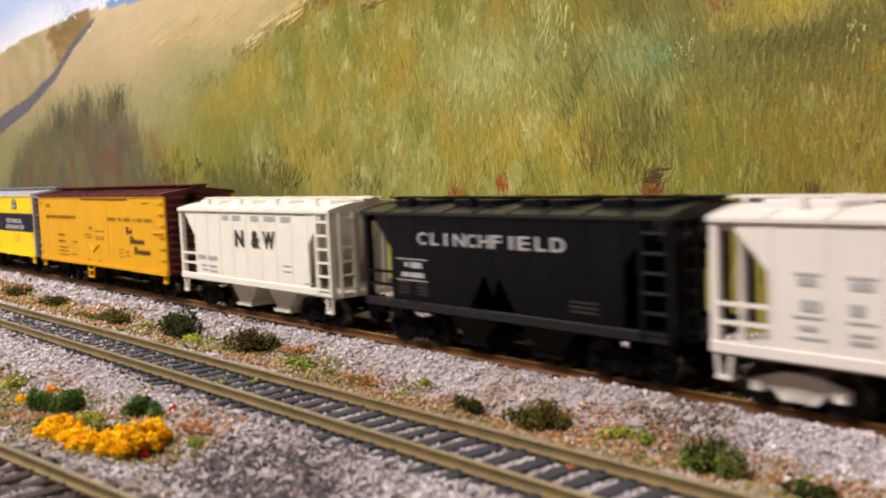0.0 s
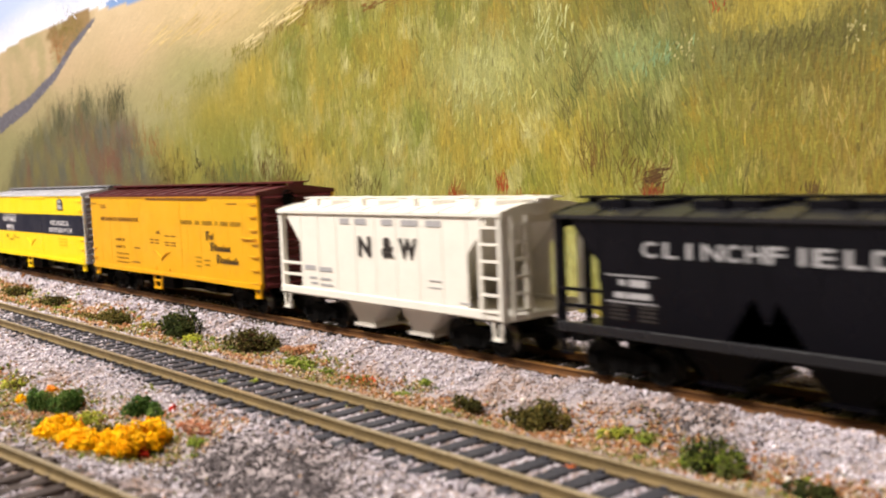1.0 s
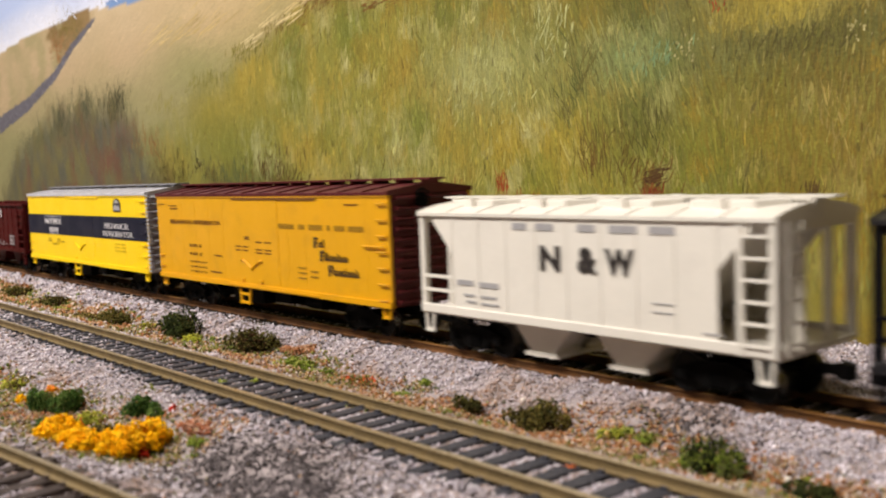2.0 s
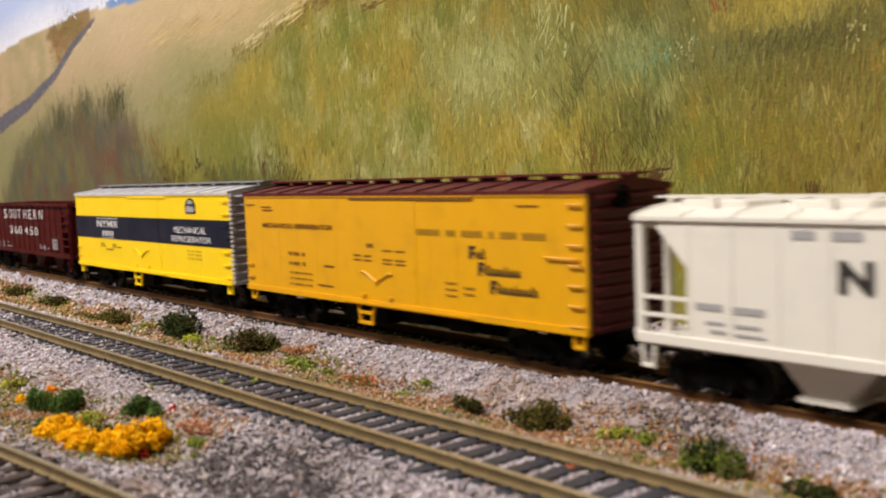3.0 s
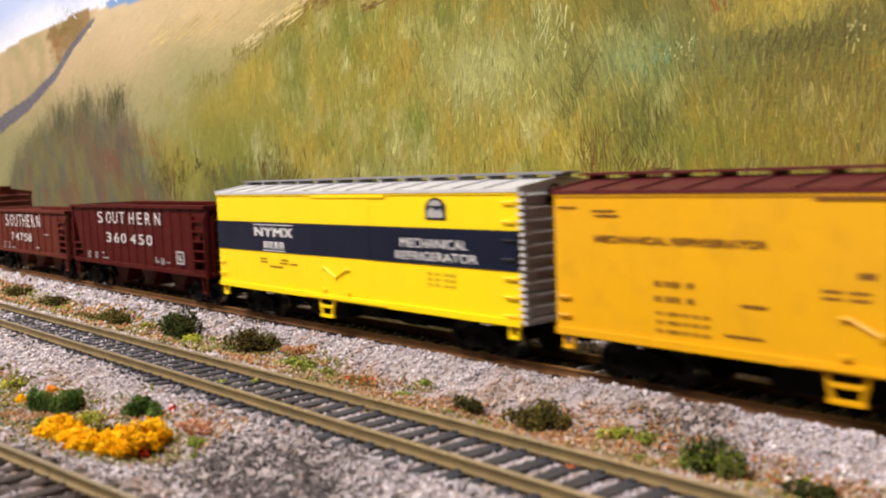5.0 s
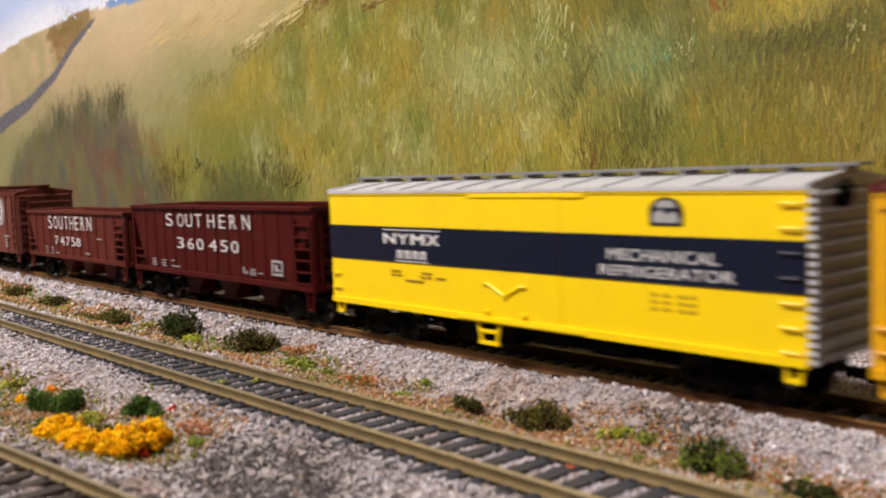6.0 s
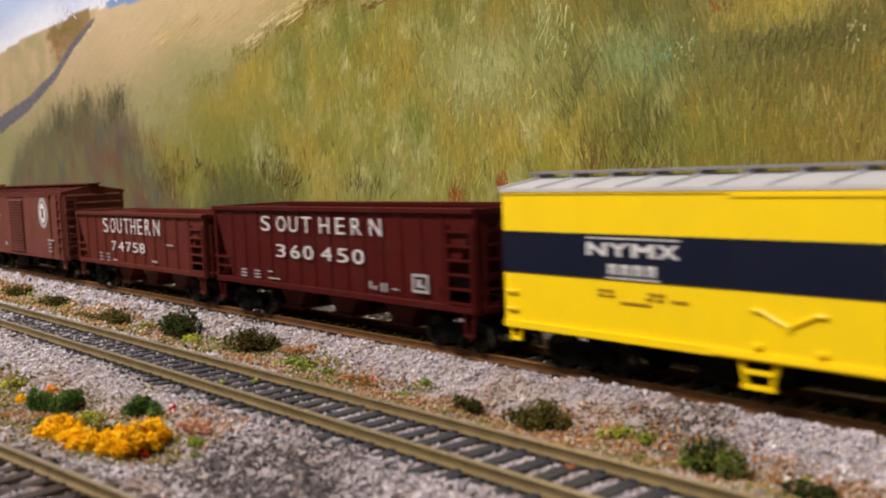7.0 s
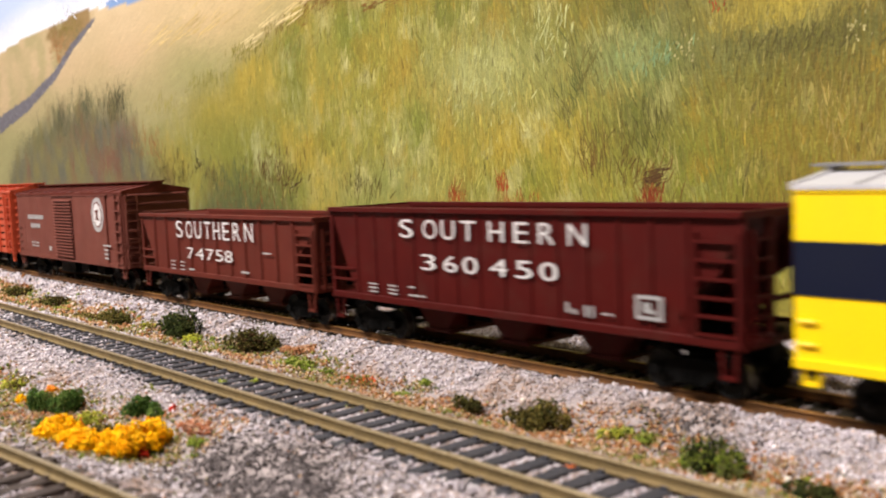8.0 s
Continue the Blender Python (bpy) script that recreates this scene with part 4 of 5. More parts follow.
def grab_irons(root, x0, x1, zs, mat, y=-HW):
    bm = rod(bmesh.new(), (x0, y - 0.75, 0), (x1, y - 0.75, 0), 0.28, 5)
    for x in (x0, x1):
        rod(bm, (x, y - 0.75, 0), (x, y + 0.2, 0), 0.28, 5)
    repeat(part("grab_iron", bm, mat, root), [(0, 0, z) for z in zs])


def brake_wheel(root, x, y, z, s):
    bm = bmesh.new()
    for k in range(12):
        a, b = k * math.tau / 12, (k + 1) * math.tau / 12
        rod(bm, (x, y + 2.6 * math.cos(a), z + 2.6 * math.sin(a)), (x, y + 2.6 * math.cos(b), z + 2.6 * math.sin(b)), 0.32, 5)
        if k % 3 == 0:
            rod(bm, (x, y, z), (x, y + 2.6 * math.cos(a), z + 2.6 * math.sin(a)), 0.25, 5)
    box(bm, *sorted((x, x - s * 1.8)), y - 1.6, y + 1.6, z - 2.8, z + 1.4)
    part("brake_wheel", bm, M_CHASSIS, root, "black hand brake wheel and gear box")


def underframe(root, half, equipment=True, mat=None):
    mat = mat or M_CHASSIS
    bm = box(bmesh.new(), -half + 2, half - 2, -3.2, 3.2, 7.2, 11.4)
    for k in range(7):
        x = -half * 0.8 + k * half * 1.6 / 6
        prism(bm, [(-14.5, 11.2), (14.5, 11.2), (3, 8.0), (-3, 8.0)], x - 0.6, x + 0.6, "x")
    part("underframe", bm, mat, root)
    if equipment:
        # added black block: darkens the space under the car in place of shade
        dark_block = prism(bmesh.new(), [(-half * 0.66, 10.8), (half * 0.66, 10.8), (half * 0.52, 4.2), (-half * 0.52, 4.2)], -2.0, 2.0, "y")
        part("underside_dark_block", dark_block, mat, root)
        part("brake_rod", rod(bmesh.new(), (-half * 0.6, -5.6, 5.4), (half * 0.6, -5.6, 5.0), 0.4, 5), mat, root)
        bm = lathe(bmesh.new(), [(0.8, -8), (2.6, -7.5), (2.6, 3), (0.8, 3.5)], 10)
        bmesh.ops.rotate(bm, cent=(0, 0, 0), matrix=Matrix.Rotation(math.pi / 2, 3, "Z"), verts=list(bm.verts))
        bmesh.ops.translate(bm, vec=(half * 0.28, -6, 7.0), verts=list(bm.verts))
        part("air_tank", bm, mat, root)
        part("equipment_box", box(bmesh.new(), -half * 0.34, -half * 0.06, -11, -4, 4.2, 10.8), mat, root, bevel=0.2)
        part("battery_box", box(bmesh.new(), half * 0.02, half * 0.16, -10, -4, 5.6, 10.8), mat, root, bevel=0.2)


def repeat(first, spots):
    """Places a piece at the first spot and pieces on the same mesh at the others."""
    for i, p in enumerate(spots):
        ob = first if i == 0 else new(first.name.split(".")[0], first.data)
        ob.parent = first.parent
        ob.location = [c * MM for c in p]


def corrugated_end(root, x, s, z0, z1, peak, mat, ribs=11):
    """End wall with horizontal pressed ribs; s is the way it faces."""
    bm = bmesh.new()
    w = HW - 0.6
    outline = [(-w, z0), (w, z0), (w, z1), (0, peak), (-w, z1)]
    prism(bm, outline, *sorted((x - s * 1.0, x)), axis="x")
    part("end_wall", bm, mat, root)
    rib = prism(bmesh.new(), [(-s * 0.2, -0.75), (s * 1.3, -0.55), (s * 1.6, -0.1), (s * 1.3, 0.3), (-s * 0.2, 0.95)], -w + 1.6, w - 1.6, "y")
    repeat(part("end_rib", rib, mat, root), [(x, 0, z0 + 1.6 + (z1 - z0 - 2.6) * k / (ribs - 1)) for k in range(ribs)])


def peaked_roof(root, half, z, peak, mat, ribs, walk_mat):
    bm = bmesh.new()
    w = HW + 0.5
    prism(bm, [(-w, z - 0.4), (w, z - 0.4), (w, z + 0.5), (0.0, peak), (-w, z + 0.5)], -half - 0.4, half + 0.4, "x")
    for k in range(ribs + 1):
        x = -half + 2 * half * k / ribs
        for s in (-1, 1):
            prism(bm, [(s * w, z + 0.4), (s * w, z + 0.95), (0, peak + 0.45), (0, peak - 0.1)], x - 0.55, x + 0.55, "x")
    part("roof", bm, mat, root)
    bm = bmesh.new()
    for k in range(3):
        box(bm, -half - 3.5, half + 3.5, -3.3 + k * 2.3, -1.3 + k * 2.3, peak + 0.9, peak + 1.5)
    for k in range(ribs + 1):
        x = -half + 2 * half * k / ribs
        prism(bm, [(-3.6, peak + 1.0), (3.6, peak + 1.0), (3.0, peak - 0.6), (-3.0, peak - 0.6)], x - 0.5, x + 0.5, "x")
    part("running_board", bm, walk_mat, root)


def side_panel(name, x0, x1, z0, z1, mat, root, y=-HW, label=""):
    """One side with sill flange, top flange and faint vertical seams."""
    bm = box(bmesh.new(), x0, x1, *sorted((y, y * 0.94)), z0, z1)
    s = -1 if y < 0 else 1
    wall = part(name, bm, mat, root, label)
    n = max(2, int((x1 - x0) / 12))
    seam = box(bmesh.new(), -0.2, 0.2, *sorted((y + s * 0.05, y * 0.97)), z0 + 1.6, z1 - 1.1)
    repeat(part("seam", seam, mat, root), [(x0 + (x1 - x0) * k / n, 0, 0) for k in range(1, n)])
    part("sill_flange", box(bmesh.new(), x0, x1, *sorted((y + s * 0.6, y * 0.96)), z0 - 0.02, z0 + 1.8), mat, root)
    part("eave_flange", box(bmesh.new(), x0, x1, *sorted((y + s * 0.3, y * 0.96)), z1 - 1.0, z1 + 0.02), mat, root)
    return wall


def plug_door(root, x0, x1, z0, z1, mat, track_mat):
    reach = x0 + (x1 - x0) * (1.25 if track_mat is mat else 1.78)
    bm = box(bmesh.new(), x0, x1, -HW - 0.14, -HW + 0.4, z0, z1)
    part("door_track", box(bmesh.new(), x0, reach, -HW - 0.45, -HW + 0.3, z1 + 0.2, z1 + 1.0), track_mat, root)
    part("door_track", box(bmesh.new(), x0 - 5, reach, -HW - 0.9, -HW + 0.3, z0 - 1.2, z0 - 0.5), mat, root)
    xc = x0 + 13.2
    for s in (-1, 1):
        rod(bm, (xc, -HW - 0.4, z0 + 6.2), (xc + s * 6.4, -HW - 0.4, z0 + 9.2), 0.36, 6)
        rod(bm, (xc + s * 6.4, -HW - 0.5, z0 + 9.2), (xc + s * 8.0, -HW - 0.5, z0 + 9.0), 0.42, 6)
        box(bm, xc + s * 7.0 - 1.1, xc + s * 7.0 + 1.1, -HW - 0.8, -HW, z0 + 1.2, z0 + 2.0)
    rod(bm, (xc, -HW - 0.1, z0 + 6.0), (xc, -HW - 0.7, z0 + 6.0), 0.7, 8)
    return part("plug_door", bm, mat, root, "insulated plug door with V-shaped latch bars")


def reefer(x_mm, length, top, side, end, roof, label, door, band=None, track_mat=None):
    half = length / 2
    root = freight_car(x_mm, label, "refrigerator car")
    z0 = 11.0
    bm = box(bmesh.new(), -half + 1.2, half - 1.2, -HW + 1.2, HW - 1.2, z0 + 0.4, top)
    part("body_core", bm, end, root)
    for y in (-HW, HW):
        side_panel("side_wall", -half, half, z0, top, side, root, y)
    for s in (-1, 1):
        corrugated_end(root, s * (half - 0.2), s, z0, top - 0.3, top + 2.7, end)
        coupler(root, s * (half - 1), s)
        truck(root, s * (half - 22), M_CHASSIS)
    peaked_roof(root, half, top, top + 2.9, roof, 13, M_BOARD if roof is M_SILVER else roof)
    brake_wheel(root, half + 1.6, -4.5, top - 1.5, 1)
    plug_door(root, door[0], door[1], z0 + 1.6, top - 2.0, side, track_mat or side)
    stirrup(root, -half + 3.4, 7.4, z0 + 0.3, side, 4.6)
    stirrup(root, half - 3.4, 7.4, z0 + 0.3, side, 4.6)
    stirrup(root, door[0] + 6.0, 4.8, z0 + 0.3, side, 9.5, rungs=2, taper=1.6)
    irons = [top - 3 - 5.0 * k for k in range(7)]
    banded = [z for z in irons if band and band[0] < z < band[1]]
    grab_irons(root, half - 5.6, half - 1.2, [z for z in irons if z not in banded], side)
    if banded:
        grab_irons(root, half - 5.6, half - 1.2, banded, M_NAVY)
    grab_irons(root, -half + 1.2, -half + 4.6, [z0 + 5 + 4.6 * k for k in range(2)], side)
    if end is M_SILVER:
        tooth = box(bmesh.new(), -0.3, 1.8, -HW - 0.05, -HW + 1.5, -0.45, 0.45)
        repeat(part("ladder_rung", tooth, end, root), [(half, 0, z0 + 1.2 + (top - z0 - 2.0) * k / 19) for k in range(20)])
    underframe(root, half)
    return root


def orange_reefer():
    root = reefer(-476.3, 168.0, 46.2, M_ORANGE, M_MAROON, M_MAROON, "orange plug-door reefer with maroon roof and ends", (-15.3, 17.8), None, M_INK_BROWN)
    q = lambda wx: wx + 476.3
    def put(rows, mat, label):
        ob = tagged(part("lettering", bars(rows), mat, root, label), kind="stuff")
        ob.location = (0, (-HW - 0.22) * MM, 0)
    lettering("inscription", "MECHANICAL REFRIGERATOR", q(-547.3), q(-501.8), 34.4, 1.7, -HW - 0.2, M_INK_BROWN, root, "faded brown lettering", 0.02)
    put([(q(-457.6 + 2.4 * k), q(-456.0 + 2.4 * k), 34.2, 35.9) for k in (0, 0.9, 1.8, 2.7, 3.6, 5.6, 6.5, 8.3, 9.2, 10.1, 11, 13, 14.8, 15.7, 16.6, 18.2, 19.1, 20.0, 20.9)], M_LETTER_OLIVE, "faint olive lettering bars")
    put([(q(-530 + 2.4 * k), q(-528.4 + 2.4 * k), z, z + 1.2) for z in (25.0, 21.6) for k in (0, 1.2, 2.1, 3.6)] + [(q(-529.6 + 2.2 * k), q(-528.3 + 2.2 * k), z, z + 0.7) for z in (18.6, 16.6, 14.6) for k in (0, 1.3, 2.1, 3.2, 4.4, 5.6)], M_INK_BROWN, "small brown data lines")
    put([(q(-508), q(-502), 22.0, 22.6), (q(-512), q(-503), 15.4, 15.9), (q(-559), q(-553), 42.3, 42.7), (q(-548), q(-541), 41.6, 42.0), (q(-547), q(-540), 40.4, 40.9), (q(-416), q(-408), 42.6, 43.0)], M_INK_BROWN, "fine brown data lines")
    grab_irons(root, q(-405.6), q(-394.8), [29.9], M_ORANGE)
    script = bmesh.new()
    for x0, x1, z in ((-434.8, -428.6, 28.8), (-431.2, -415.2, 24.4), (-426.5, -409.3, 19.7)):
        x0, x1 = q(x0), q(x1)
        # a swung capital, then small leaning strokes tied by a hairline
        prism(script, [(x0, z - 0.6), (x0 + 1.0, z - 0.7), (x0 + 1.3, z + 2.9), (x0 + 0.2, z + 3.0)], -0.1, 0.05, "y")
        box(script, x0 + 0.9, x0 + 2.6, -0.1, 0.05, z + 2.3, z + 3.0)
        box(script, x0 + 0.9, x0 + 2.2, -0.1, 0.05, z + 0.8, z + 1.4)
        k = x0 + 2.9
        while k < x1:
            tall = 2.3 if int(k * 7) % 4 == 0 else 1.5
            prism(script, [(k, z - 0.2), (k + 0.45, z - 0.2), (k + 0.75, z + tall), (k + 0.35, z + tall)], -0.1, 0.05, "y")
            k += 1.25
        box(script, x0 + 2.6, x1 + 0.4, -0.1, 0.05, z - 0.1, z + 0.15)
    ob = part("slogan", script, M_INK, root, "dark slanted slogan in three short lines")
    ob.location = (0, (-HW - 0.25) * MM, 0)
    put([(q(-490.3 + k), q(-486.2 + k), z, z + 0.6) for z in (26.4, 25.0) for k in (0, 5.6)] + [(q(-474.8 + k), q(-470 + k), z, z + 0.6) for z in (28.4, 25.6, 24.4) for k in (0, 6.4)] + [(q(-483), q(-479.6), 29.4, 30.7)], M_INK_BROWN, "small brown door markings")
    put([(q(-445.4), q(-440.5), z, z + 0.5) for z in (20.6, 18.8, 17.0)] + [(q(-437.5), q(-433), z, z + 0.6) for z in (19.6, 17.8)], M_LETTER_OLIVE, "olive outline box")
    return root


def yellow_reefer():
    X = -656.6
    q = lambda wx: wx - X
    root = reefer(X, 167.4, 46.8, M_YELLOW, M_SILVER, M_SILVER, "bright yellow reefer with navy band and silver roof", (-15.3, 17.8), (25.6, 36.3))
    for bx0, bx1, proud in ((-83.7, -15.5, 0.28), (-15.3, 17.8, 0.34), (18.0, 83.7, 0.28)):
        part("navy_band", box(bmesh.new(), bx0, bx1, -HW - proud, -HW + 0.3, 25.6, 36.3), M_NAVY, root, "wide navy blue band along the side")
    y = -HW - 0.3
    lettering("inscription", "MECHANICAL", q(-623.0), q(-593), 30.4, 2.7, y, M_LETTER, root, "white lettering on the navy band")
    lettering("inscription", "REFRIGERATOR", q(-625.5), q(-589), 26.7, 2.5, y, M_LETTER, root, "white lettering on the navy band")
    def put(rows, mat, label, yy=y):
        ob = tagged(part("lettering", bars(rows), mat, root, label), kind="stuff")
        ob.location = (0, (yy - 0.1) * MM, 0)
    rows = [(-54.8, -27.7, 35.2, 35.5), (-49.0, -33.5, 25.9, 26.2)]
    road_name(root, "NYMX", [(-54.6, -48.4), (-47.9, -41.8), (-41.1, -34.6), (-34.0, -27.9)], 31.1, 34.3, M_LETTER, "white letter on the navy band", y)
    for k in range(4):
        x = q(-704.6 + 3.7 * k)
        rows += [(x, x + 0.9, 26.8, 29.3), (x + 1.6, x + 2.5, 26.8, 29.3), (x + 0.9, x + 1.6, 28.6, 29.3)]
    put(rows, M_LETTER, "white rules and number as plain bars")
    put([(q(-708 + 3.2 * k), q(-706 + 3.2 * k), z, z + 0.6) for z, ks in ((22.6, (0, 0.8, 4.6, 5.4)), (21.4, (0, 0.9, 4.4, 5.3, 6.6, 7.3)), (20.0, (2.1, 2.8, 3.5, 4.2))) for k in ks], M_LETTER_OLIVE, "small dark data lines", -HW - 0.15)
    put([(q(-611 + 3.4 * k), q(-609 + 3.4 * k), z, z + 0.7) for z in (22.8, 21.2, 19.6) for k in (0, 1, 2.2, 3.0)], M_LETTER_STRAW, "small olive data lines", -HW - 0.15)
    # round-topped herald
    cx, cz = q(-606.3), 41.7
    arch = [(cx - 4.4, cz - 3.0), (cx + 4.4, cz - 3.0), (cx + 4.6, cz)] + [(cx + 4.6 * math.cos(a), cz + 3.4 * math.sin(a)) for a in (0.4, 0.9, 1.57, 2.24, 2.74)] + [(cx - 4.6, cz)]
    herald = part("herald", prism(bmesh.new(), arch, -HW - 0.26, -HW + 0.2, "y"), M_NAVY, root, "dark round-topped herald with a pale picture")
    bm = bmesh.new()
    prism(bm, [(cx - 3.5, cz - 2.4), (cx + 3.5, cz - 2.4), (cx + 3.5, cz - 1.2), (cx + 2.2, cz + 0.3), (cx + 0.6, cz - 0.7), (cx - 1.4, cz + 0.6), (cx - 3.5, cz - 0.4)], -HW - 0.36, -HW - 0.1, "y")
    prism(bm, [(cx - 2.9, cz + 1.0), (cx + 2.9, cz + 1.0), (cx + 2.0, cz + 2.3), (cx, cz + 2.7), (cx - 2.0, cz + 2.3)], -HW - 0.36, -HW - 0.1, "y")
    part("herald_picture", bm, M_LETTER_DIM, herald, "pale bands inside the herald")
    return root


def hopper_bays(root, spots, z1, z0, mat, wtop=17.0, wbot=9.0, reach=9.0):
    for x in spots:
        bm = bmesh.new()
        t = [(x - wtop / 2, z1), (x + wtop / 2, z1), (x + wbot / 2, z0 + 1.6), (x + wbot / 2, z0), (x - wbot / 2, z0), (x - wbot / 2, z0 + 1.6)]
        prism(bm, t, -reach, -1.5, "y")
        prism(bm, t, 1.5, reach, "y")
        box(bm, x - wbot / 2 - 1.0, x + wbot / 2 + 1.0, -reach - 0.6, reach + 0.6, z0 - 0.5, z0 + 0.5)
        part("hopper_bay", bm, mat, root)


def covered_hopper(x_mm, length, mat, truck_mat, label, dark_notch=False):
    half = length / 2
    root = freight_car(x_mm, label, "covered hopper")
    sill, eave = 11.8, 39.8
    # roof: sloping edges, flat crown
    bm = bmesh.new()
    arc = [(HW + 0.6, eave + 0.9), (14.0, 41.6), (9.0, 42.5), (4.0, 42.95)]
    arc = arc + [(-y, z) for y, z in reversed(arc)]
    prism(bm, [(-HW - 0.6, eave), (HW + 0.6, eave)] + arc, -half - 0.3, half + 0.3, "x")
    n = 9
    for k in range(n + 1):
        x = -half + 2 * half * k / n
        prism(bm, [(y, z - 0.2) for y, z in arc] + [(y, z + 0.3) for y, z in reversed(arc)], x - 0.3, x + 0.3, "x")
    part("roof", bm, M_BLACK_LIT if mat is M_BLACK else mat, root)
    for k in range(4):
        x = (k - 1.5) * length * 0.235
        for s in (-1, 1):
            bm = prism(bmesh.new(), [(x - 12.6, s * 3.6), (x + 12.6, s * 3.6), (x + 8.2, s * 10.6), (x - 8.2, s * 10.6)], 41.8, 44.0, "z")
            part("roof_hatch", bm, mat, root, bevel=0.25)
            bm = box(bmesh.new(), x - 1.2, x + 1.2, *sorted((s * 9.6, s * 11.8)), 42.0, 44.4)
            part("hatch_latch", bm, mat, root)
    bm = bmesh.new()
    for y in (-2.6, -0.8, 1.0):
        box(bm, -half - 4.5, half + 4.5, y, y + 1.6, 44.1, 44.6)
    for k in range(8):
        x = -half + 2 * half * k / 7
        box(bm, x - 0.5, x + 0.5, -3.2, 3.2, 42.7, 44.2)
    part("running_board", bm, mat, root)
    # sides: sheet with cut corners, seams and sill
    a, b = half - 6.2, half - 14.3
    for s in (-1, 1):
        bm = bmesh.new()
        cut = [(-10.0, sill + 2), (-3.4, sill + 12.5), (0.0, sill + 6.5), (2.2, sill + 12.0), (9.0, sill + 2)] if dark_notch else []
        prism(bm, [(-b, sill + 2)] + cut + [(b, sill + 2), (b, 29.0), (a, 38.0), (a, eave + 0.4), (-a, eave + 0.4), (-a, 38.0), (-b, 29.0)], *sorted((s * (HW - 1.0), s * (HW - 0.1))), axis="y")
        part("side_sheet", bm, mat, root)
        seam = box(bmesh.new(), -0.35, 0.35, *sorted((s * (HW - 0.3), s * (HW + 0.05))), sill + (13 if dark_notch else 2), eave)
        repeat(part("seam", seam, mat, root), [(-b + 2 * b * k / 8, 0, 0) for k in range(9)])
        bm = box(bmesh.new(), -half, half, *sorted((s * (HW - 1.2), s * (HW + 0.3))), sill, sill + 2.4)
        part("side_sill", bm, M_BLACK_LIT if mat is M_BLACK else mat, root, bevel=0.15)
    # slope sheets at the ends and body inside
    for s in (-1, 1):
        bm = prism(bmesh.new(), [(s * a, eave), (s * (a - 1.2), eave), (s * (b - 24), sill), (s * (b - 22.5), sill)], -HW + 1.4, HW - 1.4, "y")
        part("slope_sheet", bm, mat, root)
        bm = bmesh.new()
        for y in (-HW + 1.0, HW - 1.0):
            box(bm, *sorted((s * half, s * (half - 2.0))), y - 0.9, y + 0.9, sill, eave + 0.3)
        box(bm, *sorted((s * half, s * (half - 1.4))), -HW, HW, eave - 2.2, eave + 0.2)
        for y in (-6.0, 6.0):
            box(bm, *sorted((s * (half - 0.6), s * (half - 2.0))), y - 0.9, y + 0.9, sill, eave)
        part("end_frame", bm, mat, root)
        bm = box(bmesh.new(), *sorted((s * half, s * (b - 24))), -HW + 1, HW - 1, sill - 0.6, sill + 1.0)
        part("end_platform", bm, mat, root)
        coupler(root, s * (half - 1), s)
        truck(root, s * (half - 17.5), truck_mat)
        stirrup(root, s * (half - 3.0), 6.0, sill + 0.4, mat, 4.6)
    bm = bmesh.new()
    for z in (22.4, 18.4):
        box(bm, -half + 0.5, -b, -HW, -HW + 0.8, z - 0.45, z + 0.45)
    part("side_handrail", bm, mat, root)
    # the black car's rungs take the lit copy of its paint
    trim = M_BLACK_LIT if mat is M_BLACK else mat
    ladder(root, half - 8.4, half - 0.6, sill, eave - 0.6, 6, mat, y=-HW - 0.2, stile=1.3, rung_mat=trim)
    end_ladder(root, half + 0.4, -HW + 3.4, -HW + 9.0, sill, eave, 6, mat)
    end_ladder(root, -half - 0.4, HW - 9.0, HW - 3.4, sill, eave, 6, mat)
    hopper_bays(root, (-14.5, 14.5), sill + 1, 3.0, mat, 25, 9.5, 11.0)
    bm = box(bmesh.new(), -b + 20, b - 20, -HW + 1.6, HW - 1.6, sill + 0.2, sill + 1.2)
    part("floor_plate", bm, mat, root)
    bm = box(bmesh.new(), -half + 2, half - 2, -2.6, 2.6, 7.6, sill)
    part("centre_sill", bm, M_CHASSIS, root)
    return root


def road_name(root, body, spans, z0, z1, mat, label, y=-HW - 0.12, weight=0.03):
    """One piece a letter, each fitted to its span."""
    for ch, (x0, x1) in zip(body, spans):
        lettering("letter", ch, x0, x1, z0, z1 - z0, y, mat, root, label, weight)


def cream_hopper():
    X = -320.5
    q = lambda wx: wx - X
    root = covered_hopper(X, 114.4, M_CREAM, M_CHASSIS, "cream two-bay covered hopper with black lettering")
    road_name(root, "N&W", [(-8.7, -1.8), (3.9, 10.2), (12.4, 21.2)], 26.5, 32.9, M_INK, "bold black letter", weight=0.045)
    def put(rows, mat, label):
        ob = tagged(part("lettering", bars(rows), mat, root, label), kind="stuff")
        ob.location = (0, (-HW - 0.1) * MM, 0)
    put([(q(x), q(x + w), 36.6, 38.4) for x, w in ((-339, 5), (-330.5, 6), (-316.5, 5.5), (-306.5, 8), (-295, 7))], M_LETTER_DIM, "grey panels under the eave")
    put([(q(x), q(x + w), z, z + h) for x, w, z, h in ((-361.5, 6.5, 20.6, 1.5), (-352.5, 7.5, 20.4, 1.5), (-359, 4.5, 17.6, 0.7), (-352, 6, 17.5, 0.7), (-358, 4, 15.8, 0.7), (-352, 7, 15.6, 0.6), (-294.5, 6, 18.8, 0.3), (-294.5, 6, 20.8, 0.3), (-281, 5, 15.2, 0.4))], M_LETTER_DIM, "small grey data lines")
    return root


